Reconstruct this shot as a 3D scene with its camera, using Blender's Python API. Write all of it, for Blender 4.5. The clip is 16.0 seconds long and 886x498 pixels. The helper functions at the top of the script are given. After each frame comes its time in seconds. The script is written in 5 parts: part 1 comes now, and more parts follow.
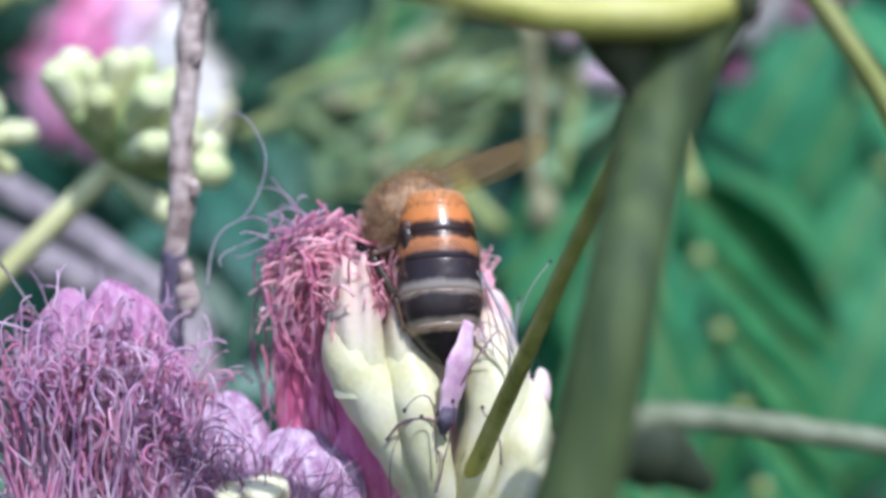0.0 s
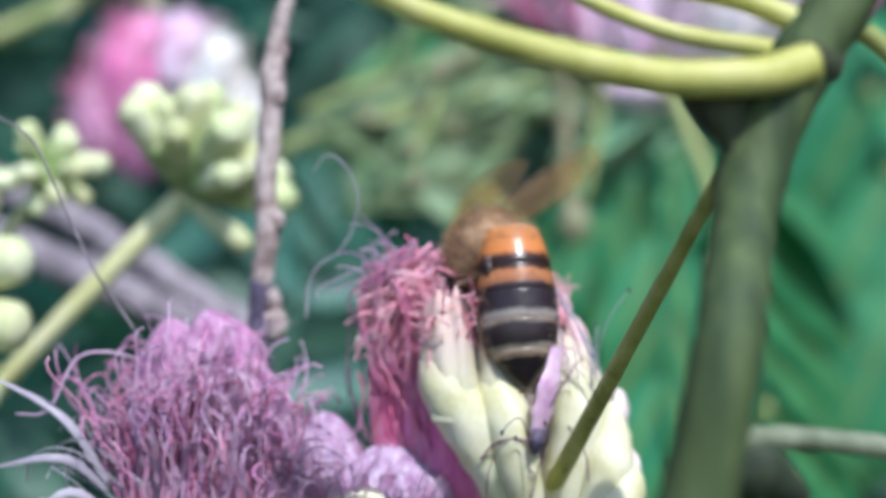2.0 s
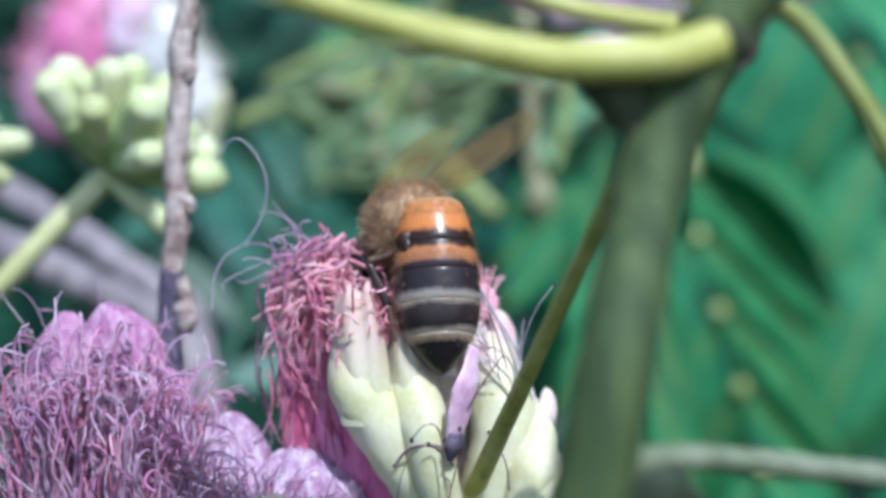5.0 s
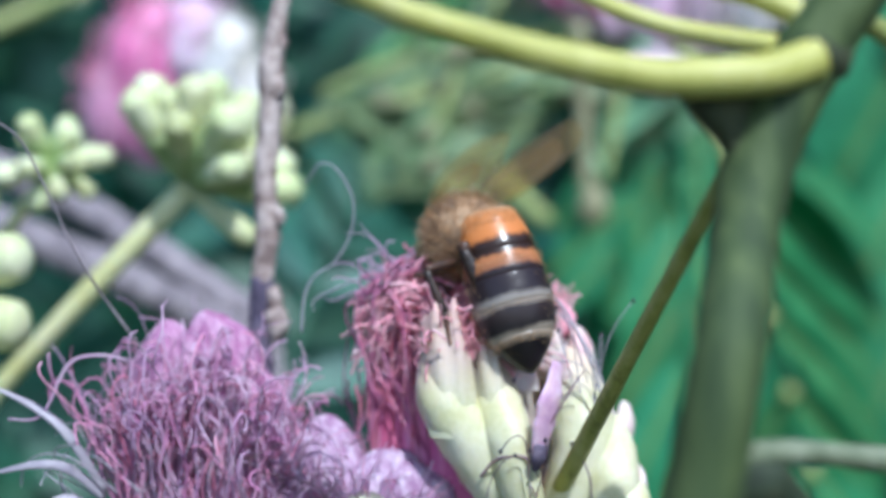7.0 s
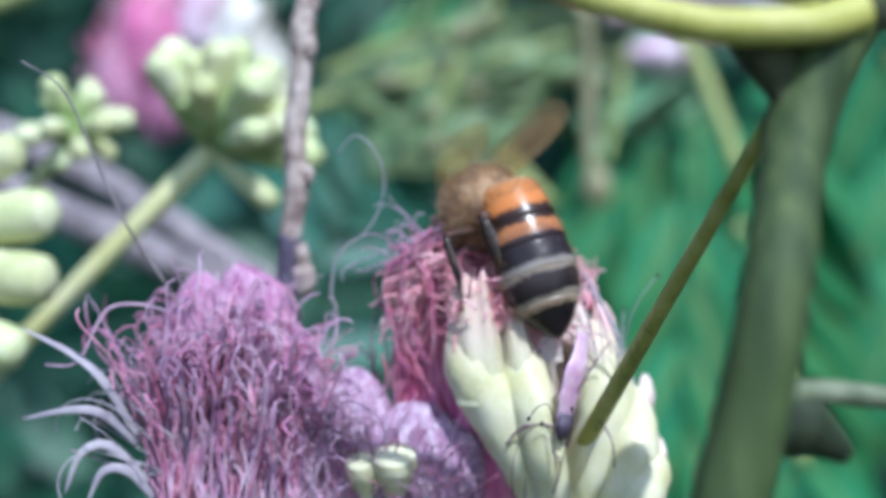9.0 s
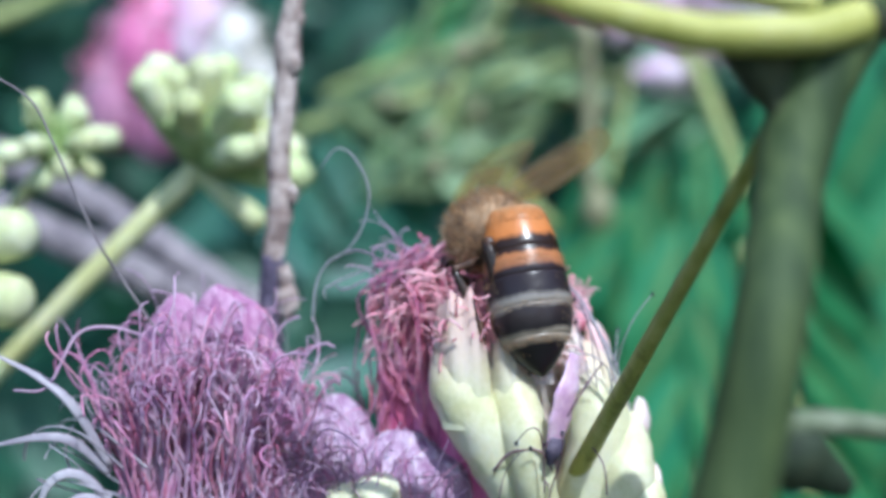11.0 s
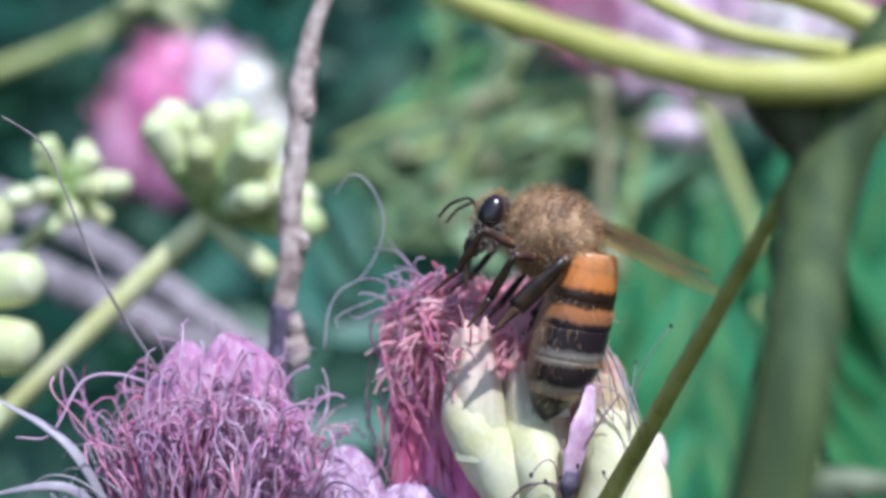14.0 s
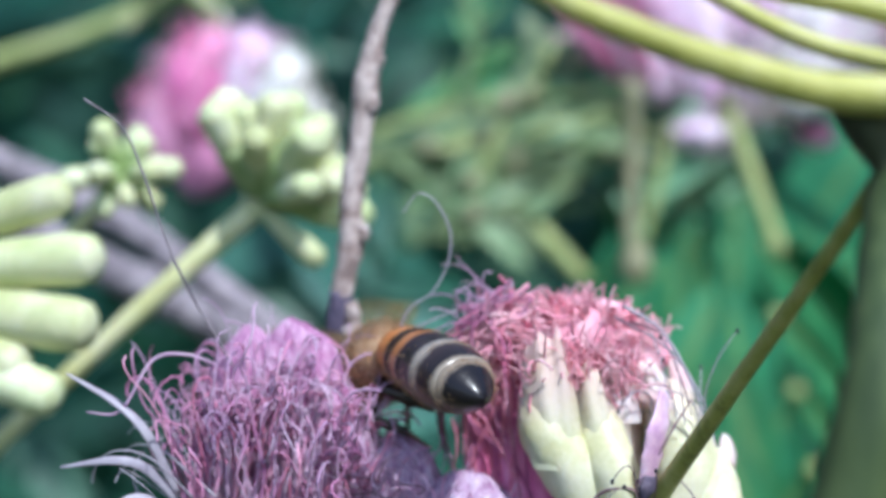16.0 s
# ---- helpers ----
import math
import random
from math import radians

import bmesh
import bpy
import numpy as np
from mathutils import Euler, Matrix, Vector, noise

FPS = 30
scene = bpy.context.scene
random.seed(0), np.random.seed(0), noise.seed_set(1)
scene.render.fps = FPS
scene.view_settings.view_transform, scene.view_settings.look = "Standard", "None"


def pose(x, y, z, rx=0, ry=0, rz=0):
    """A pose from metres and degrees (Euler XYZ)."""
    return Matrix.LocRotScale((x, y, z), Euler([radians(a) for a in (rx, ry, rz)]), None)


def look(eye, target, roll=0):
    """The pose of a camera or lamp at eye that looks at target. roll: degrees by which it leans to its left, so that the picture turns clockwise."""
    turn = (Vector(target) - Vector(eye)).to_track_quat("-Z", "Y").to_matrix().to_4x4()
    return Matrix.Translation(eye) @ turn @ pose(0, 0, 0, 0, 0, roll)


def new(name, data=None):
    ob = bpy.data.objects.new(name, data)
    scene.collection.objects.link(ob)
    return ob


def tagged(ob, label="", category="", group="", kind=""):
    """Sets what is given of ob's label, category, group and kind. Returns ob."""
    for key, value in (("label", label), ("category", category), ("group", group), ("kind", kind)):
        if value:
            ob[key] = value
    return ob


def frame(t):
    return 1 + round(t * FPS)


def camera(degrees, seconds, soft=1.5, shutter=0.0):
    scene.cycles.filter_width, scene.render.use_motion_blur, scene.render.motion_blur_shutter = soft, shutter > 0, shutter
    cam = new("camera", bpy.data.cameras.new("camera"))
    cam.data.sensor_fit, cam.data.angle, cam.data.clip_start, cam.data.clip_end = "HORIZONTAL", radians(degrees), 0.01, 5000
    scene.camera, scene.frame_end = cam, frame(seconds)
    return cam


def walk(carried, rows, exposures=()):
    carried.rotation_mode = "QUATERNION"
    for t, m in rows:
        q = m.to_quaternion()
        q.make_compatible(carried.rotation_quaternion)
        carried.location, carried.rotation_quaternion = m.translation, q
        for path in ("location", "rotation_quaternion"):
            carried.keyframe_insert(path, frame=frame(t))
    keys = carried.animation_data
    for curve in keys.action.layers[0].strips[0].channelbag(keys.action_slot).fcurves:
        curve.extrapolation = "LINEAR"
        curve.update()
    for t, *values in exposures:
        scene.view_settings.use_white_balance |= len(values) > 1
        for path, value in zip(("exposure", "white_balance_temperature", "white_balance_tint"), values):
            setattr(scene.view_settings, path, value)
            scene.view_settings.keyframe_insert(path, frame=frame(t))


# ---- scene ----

# Lengths below are in millimetres about a point 1.3 m above the ground, unless a name says metres.
ORIGIN = Vector((0.0, 0.0, 1.3))

# ---- camera ----
cam = camera(36, 16.0, soft=3.3)
cam.data.dof.use_dof = True
cam.data.dof.focus_distance = 0.068
cam.data.dof.aperture_fstop = 25
PATH = [
    (0.0, (0.00296, 0.00249, 1.29836), (0.00294, 0.10249, 1.29894), 0.33),
    (0.5, (-0.00274, -0.00253, 1.29876), (-0.00171, 0.09746, 1.29902), 0.19),
    (1.0, (-0.00191, -0.00099, 1.29884), (-0.00176, 0.09901, 1.29903), 0.27),
    (1.5, (0.00000, -0.00001, 1.30000), (0.00001, 0.09999, 1.30000), -0.00),
    (2.0, (-0.00217, -0.00270, 1.30009), (-0.00146, 0.09729, 1.30048), -0.58),
    (2.5, (-0.00086, 0.00050, 1.30141), (-0.00043, 0.10049, 1.30049), -0.63),
    (3.0, (-0.00093, 0.00092, 1.30005), (0.00078, 0.10088, 1.29806), -0.26),
    (3.5, (0.00220, 0.00291, 1.30188), (0.00343, 0.10286, 1.29867), -1.07),
    (6.0, (0.00301, 0.00190, 1.30093), (0.00251, 0.10189, 1.29968), -0.48),
    (6.5, (0.00155, 0.00062, 1.30080), (0.00039, 0.10061, 1.29987), -1.13),
    (7.0, (-0.00044, -0.00039, 1.30146), (-0.00211, 0.09959, 1.29990), -1.05),
    (7.5, (0.00032, 0.00030, 1.29999), (-0.00140, 0.10027, 1.29832), -0.84),
    (8.0, (-0.00073, 0.00022, 1.29964), (-0.00196, 0.10019, 1.29753), 0.19),
    (8.5, (-0.00041, 0.00021, 1.30009), (-0.00177, 0.10018, 1.29837), -0.50),
    (9.0, (-0.00345, -0.00204, 1.29925), (-0.00346, 0.09794, 1.29745), 0.01),
    (11.5, (-0.00204, 0.00136, 1.29902), (-0.00290, 0.10135, 1.29958), 0.16),
    (12.0, (-0.00357, 0.00104, 1.30061), (-0.00436, 0.10102, 1.30208), 0.04),
    (12.5, (-0.00179, 0.00326, 1.29867), (-0.00239, 0.10319, 1.30239), 1.28),
    (13.0, (-0.00262, 0.00352, 1.29882), (-0.00259, 0.10343, 1.30293), 1.05),
    (13.5, (-0.00261, 0.00366, 1.29770), (-0.00277, 0.10359, 1.30141), 1.89),
    (14.0, (-0.00240, 0.00227, 1.29878), (-0.00385, 0.10218, 1.30281), 0.94),
    (14.5, (0.00097, 0.00366, 1.30017), (-0.00110, 0.10354, 1.30464), 0.53),
    (15.0, (-0.00343, 0.00030, 1.30078), (-0.00562, 0.10020, 1.30479), -0.18),
    (15.5, (-0.00397, 0.00122, 1.29807), (-0.00570, 0.10110, 1.30266), 2.06),
    (16.0, (-0.00625, 0.00028, 1.29845), (-0.00716, 0.10021, 1.30219), 2.97),
]
walk(cam, [(t, look(eye, target, roll)) for t, eye, target, roll in PATH],
     exposures=[(0.0, 0.27, 5600, 15), (1.5, 0.26, 5610, 14), (2.3, 0.25, 5730, 12), (3.5, 0.23, 5550, 11), (6.0, 0.22, 5400, 7), (9.0, 0.23, 5400, 8), (12.0, 0.22, 5370, 5),
                (13.0, 0.23, 5500, 10), (13.5, 0.26, 5550, 13), (16.0, 0.29, 5500, 9)])

# ---- light ----
SUN_UP, SUN_TURN = radians(51), radians(155)
world = bpy.data.worlds.new("sky")
scene.world = world
world.use_nodes = True
wn = world.node_tree.nodes
sky = wn.new("ShaderNodeTexSky")
sky.sky_type = "NISHITA"
sky.sun_disc = False
sky.sun_elevation = SUN_UP
sky.sun_rotation = SUN_TURN
world.node_tree.links.new(sky.outputs[0], wn["Background"].inputs[0])
wn["Background"].inputs[1].default_value = 0.15
sun = new("sun", bpy.data.lights.new("sun", "SUN"))
sun.data.energy = 3.8
sun.data.angle = radians(0.5)
sun.data.color = (1.0, 0.95, 0.88)
sun_from = Vector((math.sin(SUN_TURN) * math.cos(SUN_UP), math.cos(SUN_TURN) * math.cos(SUN_UP), math.sin(SUN_UP)))
sun.matrix_world = look(ORIGIN + sun_from * 3, ORIGIN)


# ---- materials ----
def material(name, colours, size=2.0, rough=0.5, bump=0.15, grain=0.3, translucent=0.0, sub=0.0, island=0.0, coat=0.0, metal=0.0, hue=0.0, fibre=1.0, rib=None, blush=None):
    """colours: two to four colours mixed by noise with patches of size mm; grain: the fine noise's size in mm;
    rib: the colour of a leaf's midrib; blush: two heights in m and the colour reached at the upper one; fibre: under 1 draws the pattern out upwards; island: how far each loose piece is lighter or darker; translucent: the share of light let through."""
    m = bpy.data.materials.new(name)
    m.use_nodes = True
    nt = m.node_tree
    nodes, link = nt.nodes, nt.links.new
    bsdf = nodes["Principled BSDF"]
    co = nodes.new("ShaderNodeTexCoord").outputs["Object"]
    if fibre != 1.0:
        stretch = nodes.new("ShaderNodeMapping")
        stretch.inputs["Scale"].default_value = (1, 1, fibre)
        link(co, stretch.inputs["Vector"])
        co = stretch.outputs[0]
    big = nodes.new("ShaderNodeTexNoise")
    big.inputs["Scale"].default_value = 1000.0 / size
    big.inputs["Detail"].default_value = 4
    link(co, big.inputs["Vector"])
    fine = nodes.new("ShaderNodeTexNoise")
    fine.inputs["Scale"].default_value = 1000.0 / grain
    fine.inputs["Detail"].default_value = 3
    link(co, fine.inputs["Vector"])
    mix = nodes.new("ShaderNodeMath")
    mix.operation = "MULTIPLY_ADD"
    link(fine.outputs[0], mix.inputs[0])
    mix.inputs[1].default_value = 0.35
    sub1 = nodes.new("ShaderNodeMath")
    sub1.operation = "SUBTRACT"
    link(big.outputs[0], sub1.inputs[0])
    sub1.inputs[1].default_value = 0.175
    link(sub1.outputs[0], mix.inputs[2])
    ramp = nodes.new("ShaderNodeValToRGB")
    els = ramp.color_ramp.elements
    while len(els) < len(colours):
        els.new(0.5)
    for k, c in enumerate(colours):
        els[k].position = 0.32 + 0.36 * k / max(1, len(colours) - 1)
        els[k].color = (*c, 1)
    link(mix.outputs[0], ramp.inputs[0])
    out = ramp.outputs[0]
    if rib:
        xyz = nodes.new("ShaderNodeSeparateXYZ")
        link(co, xyz.inputs[0])
        side = nodes.new("ShaderNodeMath")
        side.operation = "ABSOLUTE"
        link(xyz.outputs[1], side.inputs[0])
        near = nodes.new("ShaderNodeMapRange")
        near.inputs["From Max"].default_value = 0.001
        near.inputs["To Min"].default_value = 0.75
        near.inputs["To Max"].default_value = 0.0
        link(side.outputs[0], near.inputs["Value"])
        vein = nodes.new("ShaderNodeMix")
        vein.data_type = "RGBA"
        link(near.outputs[0], vein.inputs["Factor"])
        link(out, vein.inputs["A"])
        vein.inputs["B"].default_value = (*rib, 1)
        out = vein.outputs["Result"]
    if blush:
        high = nodes.new("ShaderNodeSeparateXYZ")
        link(co, high.inputs[0])
        uneven = nodes.new("ShaderNodeMath")
        uneven.operation = "MULTIPLY_ADD"
        link(big.outputs[0], uneven.inputs[0])
        uneven.inputs[1].default_value = 0.004
        link(high.outputs[2], uneven.inputs[2])
        mouth = nodes.new("ShaderNodeMapRange")
        mouth.inputs["From Min"].default_value, mouth.inputs["From Max"].default_value = blush[0], blush[1]
        link(uneven.outputs[0], mouth.inputs["Value"])
        tint = nodes.new("ShaderNodeMix")
        tint.data_type = "RGBA"
        link(mouth.outputs[0], tint.inputs["Factor"])
        link(out, tint.inputs["A"])
        tint.inputs["B"].default_value = (*blush[2], 1)
        out = tint.outputs["Result"]
    if island:
        geo = nodes.new("ShaderNodeNewGeometry")
        info = nodes.new("ShaderNodeObjectInfo")
        both = nodes.new("ShaderNodeMath")
        both.operation = "ADD"
        link(geo.outputs["Random Per Island"], both.inputs[0])
        link(info.outputs["Random"], both.inputs[1])
        frac = nodes.new("ShaderNodeMath")
        frac.operation = "FRACT"
        link(both.outputs[0], frac.inputs[0])
        span = nodes.new("ShaderNodeMapRange")
        span.inputs["To Min"].default_value = 1 - island
        span.inputs["To Max"].default_value = 1 + island
        link(frac.outputs[0], span.inputs["Value"])
        hsv = nodes.new("ShaderNodeHueSaturation")
        link(span.outputs[0], hsv.inputs["Value"])
        if hue:
            turn = nodes.new("ShaderNodeMapRange")
            turn.inputs["To Min"].default_value = 0.5 - hue
            turn.inputs["To Max"].default_value = 0.5 + hue
            link(frac.outputs[0], turn.inputs["Value"])
            link(turn.outputs[0], hsv.inputs["Hue"])
        link(out, hsv.inputs["Color"])
        out = hsv.outputs[0]
    link(out, bsdf.inputs["Base Color"])
    bsdf.inputs["Roughness"].default_value = rough
    bsdf.inputs["Metallic"].default_value = metal
    bsdf.inputs["Coat Weight"].default_value = coat
    bsdf.inputs["Coat Roughness"].default_value = 0.25
    if sub:
        bsdf.inputs["Subsurface Weight"].default_value = sub
        bsdf.inputs["Subsurface Radius"].default_value = (1.0, 0.8, 0.5)
        bsdf.inputs["Subsurface Scale"].default_value = 0.0008
    if bump:
        b = nodes.new("ShaderNodeBump")
        b.inputs["Strength"].default_value = bump
        b.inputs["Distance"].default_value = 0.0003
        link(mix.outputs[0], b.inputs["Height"])
        link(b.outputs[0], bsdf.inputs["Normal"])
    if translucent:
        tr = nodes.new("ShaderNodeBsdfTranslucent")
        link(out, tr.inputs["Color"])
        ms = nodes.new("ShaderNodeMixShader")
        ms.inputs[0].default_value = translucent
        link(bsdf.outputs[0], ms.inputs[1])
        link(tr.outputs[0], ms.inputs[2])
        link(ms.outputs[0], nodes["Material Output"].inputs["Surface"])
    return m


M_STEM = material("green_stem", [(0.024, 0.046, 0.014), (0.046, 0.078, 0.023), (0.088, 0.125, 0.040)], 1.0, 0.75, 0.35, 0.18, fibre=0.07)
# stem green darkened to stand for the shade in the axil
M_NODE = material("stem_node_darkened_for_shade", [(0.025, 0.032, 0.016), (0.045, 0.055, 0.024), (0.07, 0.078, 0.036)], 2.0, 0.8, 0.4, 0.3)
M_STALK = material("yellow_green_stalk", [(0.38, 0.38, 0.07), (0.50, 0.49, 0.12), (0.58, 0.56, 0.21)], 3.0, 0.5, 0.2, 0.3, sub=0.1)
M_THIN = material("olive_stalk", [(0.24, 0.25, 0.05), (0.38, 0.38, 0.08), (0.48, 0.47, 0.14)], 1.2, 0.5, 0.3, 0.2, fibre=0.3)
M_PALE = material("pale_stalk", [(0.62, 0.62, 0.27), (0.73, 0.73, 0.38), (0.80, 0.79, 0.49)], 3.0, 0.5, 0.15, 0.3, sub=0.1)
M_CREAM = material("cream_floret", [(0.62, 0.60, 0.32), (0.73, 0.70, 0.46), (0.79, 0.76, 0.59)], 2.2, 0.45, 0.2, 0.25, sub=0.25)
M_FLORET = material("cream_floret_blushing_at_its_mouth", [(0.62, 0.60, 0.33), (0.71, 0.69, 0.46), (0.78, 0.75, 0.58)], 2.6, 0.45, 0.25, 0.3, sub=0.25, blush=(0.0135, 0.0195, (0.70, 0.42, 0.39)))
M_TIP = material("pink_white_petal", [(0.72, 0.44, 0.45), (0.74, 0.60, 0.56), (0.77, 0.71, 0.62)], 1.6, 0.5, 0.2, 0.25, sub=0.25)
M_MAUVE = material("mauve_petal", [(0.56, 0.32, 0.50), (0.70, 0.46, 0.60), (0.78, 0.60, 0.70)], 1.2, 0.5, 0.25, 0.2, sub=0.15)
M_BUD = material("green_white_bud", [(0.46, 0.52, 0.22), (0.61, 0.65, 0.35), (0.71, 0.72, 0.50)], 3.4, 0.6, 0.2, 0.35, sub=0.2, island=0.12, hue=0.012)
M_CRIMSON = material("crimson_stamen", [(0.58, 0.15, 0.31), (0.72, 0.28, 0.44), (0.82, 0.47, 0.59)], 1.8, 0.8, 0.0, 0.4, translucent=0.3, island=0.3, hue=0.03)
M_PINK = material("pink_stamen", [(0.92, 0.40, 0.50), (0.94, 0.54, 0.61), (0.95, 0.70, 0.74)], 1.5, 0.8, 0.0, 0.4, translucent=0.3, island=0.2)
M_MAGENTA = material("mauve_pink_stamen", [(0.64, 0.24, 0.44), (0.74, 0.37, 0.56), (0.82, 0.52, 0.67)], 2.0, 0.8, 0.0, 0.4, translucent=0.3, island=0.2, hue=0.02)
M_LILAC = material("lilac_stamen", [(0.56, 0.32, 0.52), (0.66, 0.45, 0.62), (0.76, 0.59, 0.72)], 2.0, 0.8, 0.0, 0.4, translucent=0.3, island=0.15, hue=0.02)
M_PALEFIL = material("pale_stamen", [(0.38, 0.33, 0.40), (0.46, 0.42, 0.48), (0.55, 0.52, 0.56)], 2.0, 0.45, 0.0, 0.4, translucent=0.2, island=0.1)
M_WHITEFIL = material("white_stamen", [(0.60, 0.56, 0.52), (0.68, 0.64, 0.60), (0.74, 0.71, 0.68)], 2.0, 0.5, 0.0, 0.5, translucent=0.15, island=0.06)
M_OLIVE = material("olive_far_stalk", [(0.22, 0.22, 0.11), (0.30, 0.29, 0.16), (0.38, 0.35, 0.20)], 5.0, 0.6, 0.2, 0.5)
M_OLIVE2 = material("yellow_olive_far_stalk", [(0.30, 0.36, 0.12), (0.40, 0.46, 0.16), (0.48, 0.52, 0.22)], 5.0, 0.6, 0.2, 0.5)
M_ROSE = material("rose_stamen", [(0.50, 0.14, 0.26), (0.58, 0.20, 0.32), (0.64, 0.30, 0.42)], 2.0, 0.8, 0.0, 0.4, translucent=0.3, island=0.2)
M_CALYX = material("green_calyx", [(0.20, 0.30, 0.11), (0.34, 0.44, 0.18), (0.48, 0.56, 0.27)], 2.0, 0.5, 0.2, 0.3, sub=0.1, island=0.15)
M_SHADE = material("bract_with_shade_in_colour", [(0.015, 0.025, 0.012), (0.025, 0.04, 0.018), (0.05, 0.06, 0.03)], 1.5, 0.7, 0.4, 0.3)
M_LILACMAT = material("lilac_mat", [(0.30, 0.15, 0.28), (0.46, 0.31, 0.45), (0.66, 0.54, 0.66)], 0.5, 0.8, 0.9, 0.16, fibre=0.15)
M_MAUVEMAT = material("mauve_mat", [(0.32, 0.11, 0.25), (0.45, 0.22, 0.37), (0.57, 0.36, 0.50)], 0.5, 0.8, 0.9, 0.16, fibre=0.12)
M_REDMAT = material("crimson_mat", [(0.42, 0.07, 0.17), (0.60, 0.16, 0.28), (0.70, 0.32, 0.42)], 1.1, 0.7, 0.8, 0.2, fibre=0.2)
M_PALEFUR = material("pale_fur", [(0.50, 0.42, 0.32), (0.60, 0.53, 0.43), (0.70, 0.64, 0.54)], 0.8, 0.7, 0.0, 0.2, translucent=0.15, island=0.2)
M_PINKMAT = material("pink_mat", [(0.72, 0.14, 0.38), (0.82, 0.28, 0.50), (0.86, 0.48, 0.63)], 4.0, 0.7, 0.5, 0.4, fibre=0.4)
M_BLUSHMAT = material("blush_mat", [(0.46, 0.28, 0.44), (0.58, 0.42, 0.55), (0.70, 0.60, 0.67)], 0.7, 0.8, 0.8, 0.18, fibre=0.15)
M_SIDE = material("olive_green_stalk", [(0.20, 0.23, 0.05), (0.28, 0.31, 0.08), (0.34, 0.36, 0.12)], 3.0, 0.5, 0.2, 0.3)
M_ROSEMAT = material("dull_rose_mat", [(0.50, 0.16, 0.32), (0.60, 0.26, 0.42), (0.68, 0.42, 0.54)], 4.0, 0.8, 0.4, 0.4, fibre=0.4)
M_PINKTOP = material("bright_pink_mat", [(0.88, 0.32, 0.44), (0.92, 0.48, 0.56), (0.94, 0.66, 0.68)], 1.0, 0.7, 0.8, 0.2, fibre=0.3)
M_DUSTY = material("dusty_pink_mat", [(0.40, 0.34, 0.34), (0.52, 0.45, 0.44), (0.60, 0.54, 0.52)], 2.5, 0.7, 0.5, 0.4)
M_DARKFIL = material("dark_filament", [(0.10, 0.05, 0.08), (0.18, 0.10, 0.13), (0.26, 0.16, 0.18)], 1.5, 0.6, 0.0, 0.3)
M_FARBLUSH = material("pale_pink_tuft", [(0.80, 0.58, 0.74), (0.86, 0.70, 0.80), (0.88, 0.80, 0.84)], 4.0, 0.7, 0.0, 0.5, translucent=0.3, island=0.1)
M_FARBLUSHMAT = material("pale_pink_mat", [(0.84, 0.50, 0.72), (0.88, 0.66, 0.80), (0.90, 0.80, 0.85)], 4.0, 0.8, 0.3, 0.4, fibre=0.4)
M_PALEMAT = material("creamy_white_mat", [(0.80, 0.74, 0.70), (0.86, 0.82, 0.78), (0.89, 0.87, 0.84)], 4.0, 0.8, 0.3, 0.4, fibre=0.4)
M_MAGENTAMAT = material("magenta_mat", [(0.58, 0.10, 0.30), (0.72, 0.20, 0.42), (0.80, 0.38, 0.56)], 1.2, 0.7, 0.6, 0.2, fibre=0.2)
M_FARCREAM = material("creamy_white_tuft", [(0.72, 0.69, 0.58), (0.79, 0.77, 0.66), (0.84, 0.82, 0.74)], 4.0, 0.8, 0.0, 0.5, translucent=0.3, island=0.06)
M_GREYGREEN = material("grey_green_stalk", [(0.11, 0.14, 0.08), (0.17, 0.20, 0.12), (0.24, 0.27, 0.18)], 1.5, 0.55, 0.3, 0.2)
M_HOTPINK = material("hot_pink_tuft", [(0.78, 0.22, 0.42), (0.86, 0.34, 0.55), (0.88, 0.55, 0.66)], 4.0, 0.6, 0.0, 0.5, translucent=0.15, island=0.15)
M_TWIG = material("grey_dead_bark", [(0.16, 0.11, 0.10), (0.34, 0.26, 0.23), (0.50, 0.41, 0.37), (0.60, 0.51, 0.47)], 1.1, 0.85, 0.9, 0.2)
# twig's foot: its shadow put into the bark colour; also the dark petal tip
M_TWIGDARK = material("shadow_painted_bark_and_dark_tip", [(0.05, 0.04, 0.07), (0.10, 0.08, 0.13), (0.16, 0.13, 0.18)], 1.0, 0.8, 0.7, 0.2)
M_STICK = material("mauve_grey_bark", [(0.15, 0.125, 0.14), (0.27, 0.235, 0.25), (0.39, 0.335, 0.35)], 2.2, 0.85, 0.5, 0.4)
M_LEAF = material("leaf_green", [(0.028, 0.165, 0.060), (0.042, 0.25, 0.095), (0.070, 0.32, 0.125)], 9.0, 0.62, 0.2, 0.6, translucent=0.25, island=0.25, hue=0.015, rib=(0.22, 0.34, 0.10))
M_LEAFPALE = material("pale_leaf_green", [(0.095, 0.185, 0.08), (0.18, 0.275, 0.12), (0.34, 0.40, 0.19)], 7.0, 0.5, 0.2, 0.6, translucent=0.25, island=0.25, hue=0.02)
# leaf green paled to mint to stand for sun on the leaves
M_MINT = material("mint_leaf_with_sun_in_colour", [(0.14, 0.34, 0.18), (0.24, 0.46, 0.26), (0.36, 0.56, 0.34)], 6.0, 0.5, 0.15, 0.6, translucent=0.3, island=0.2)
M_FAR = material("far_leaf_green", [(0.012, 0.058, 0.040), (0.024, 0.108, 0.062), (0.048, 0.165, 0.085)], 14.0, 0.5, 0.2, 0.8, translucent=0.2, island=0.5, hue=0.03)
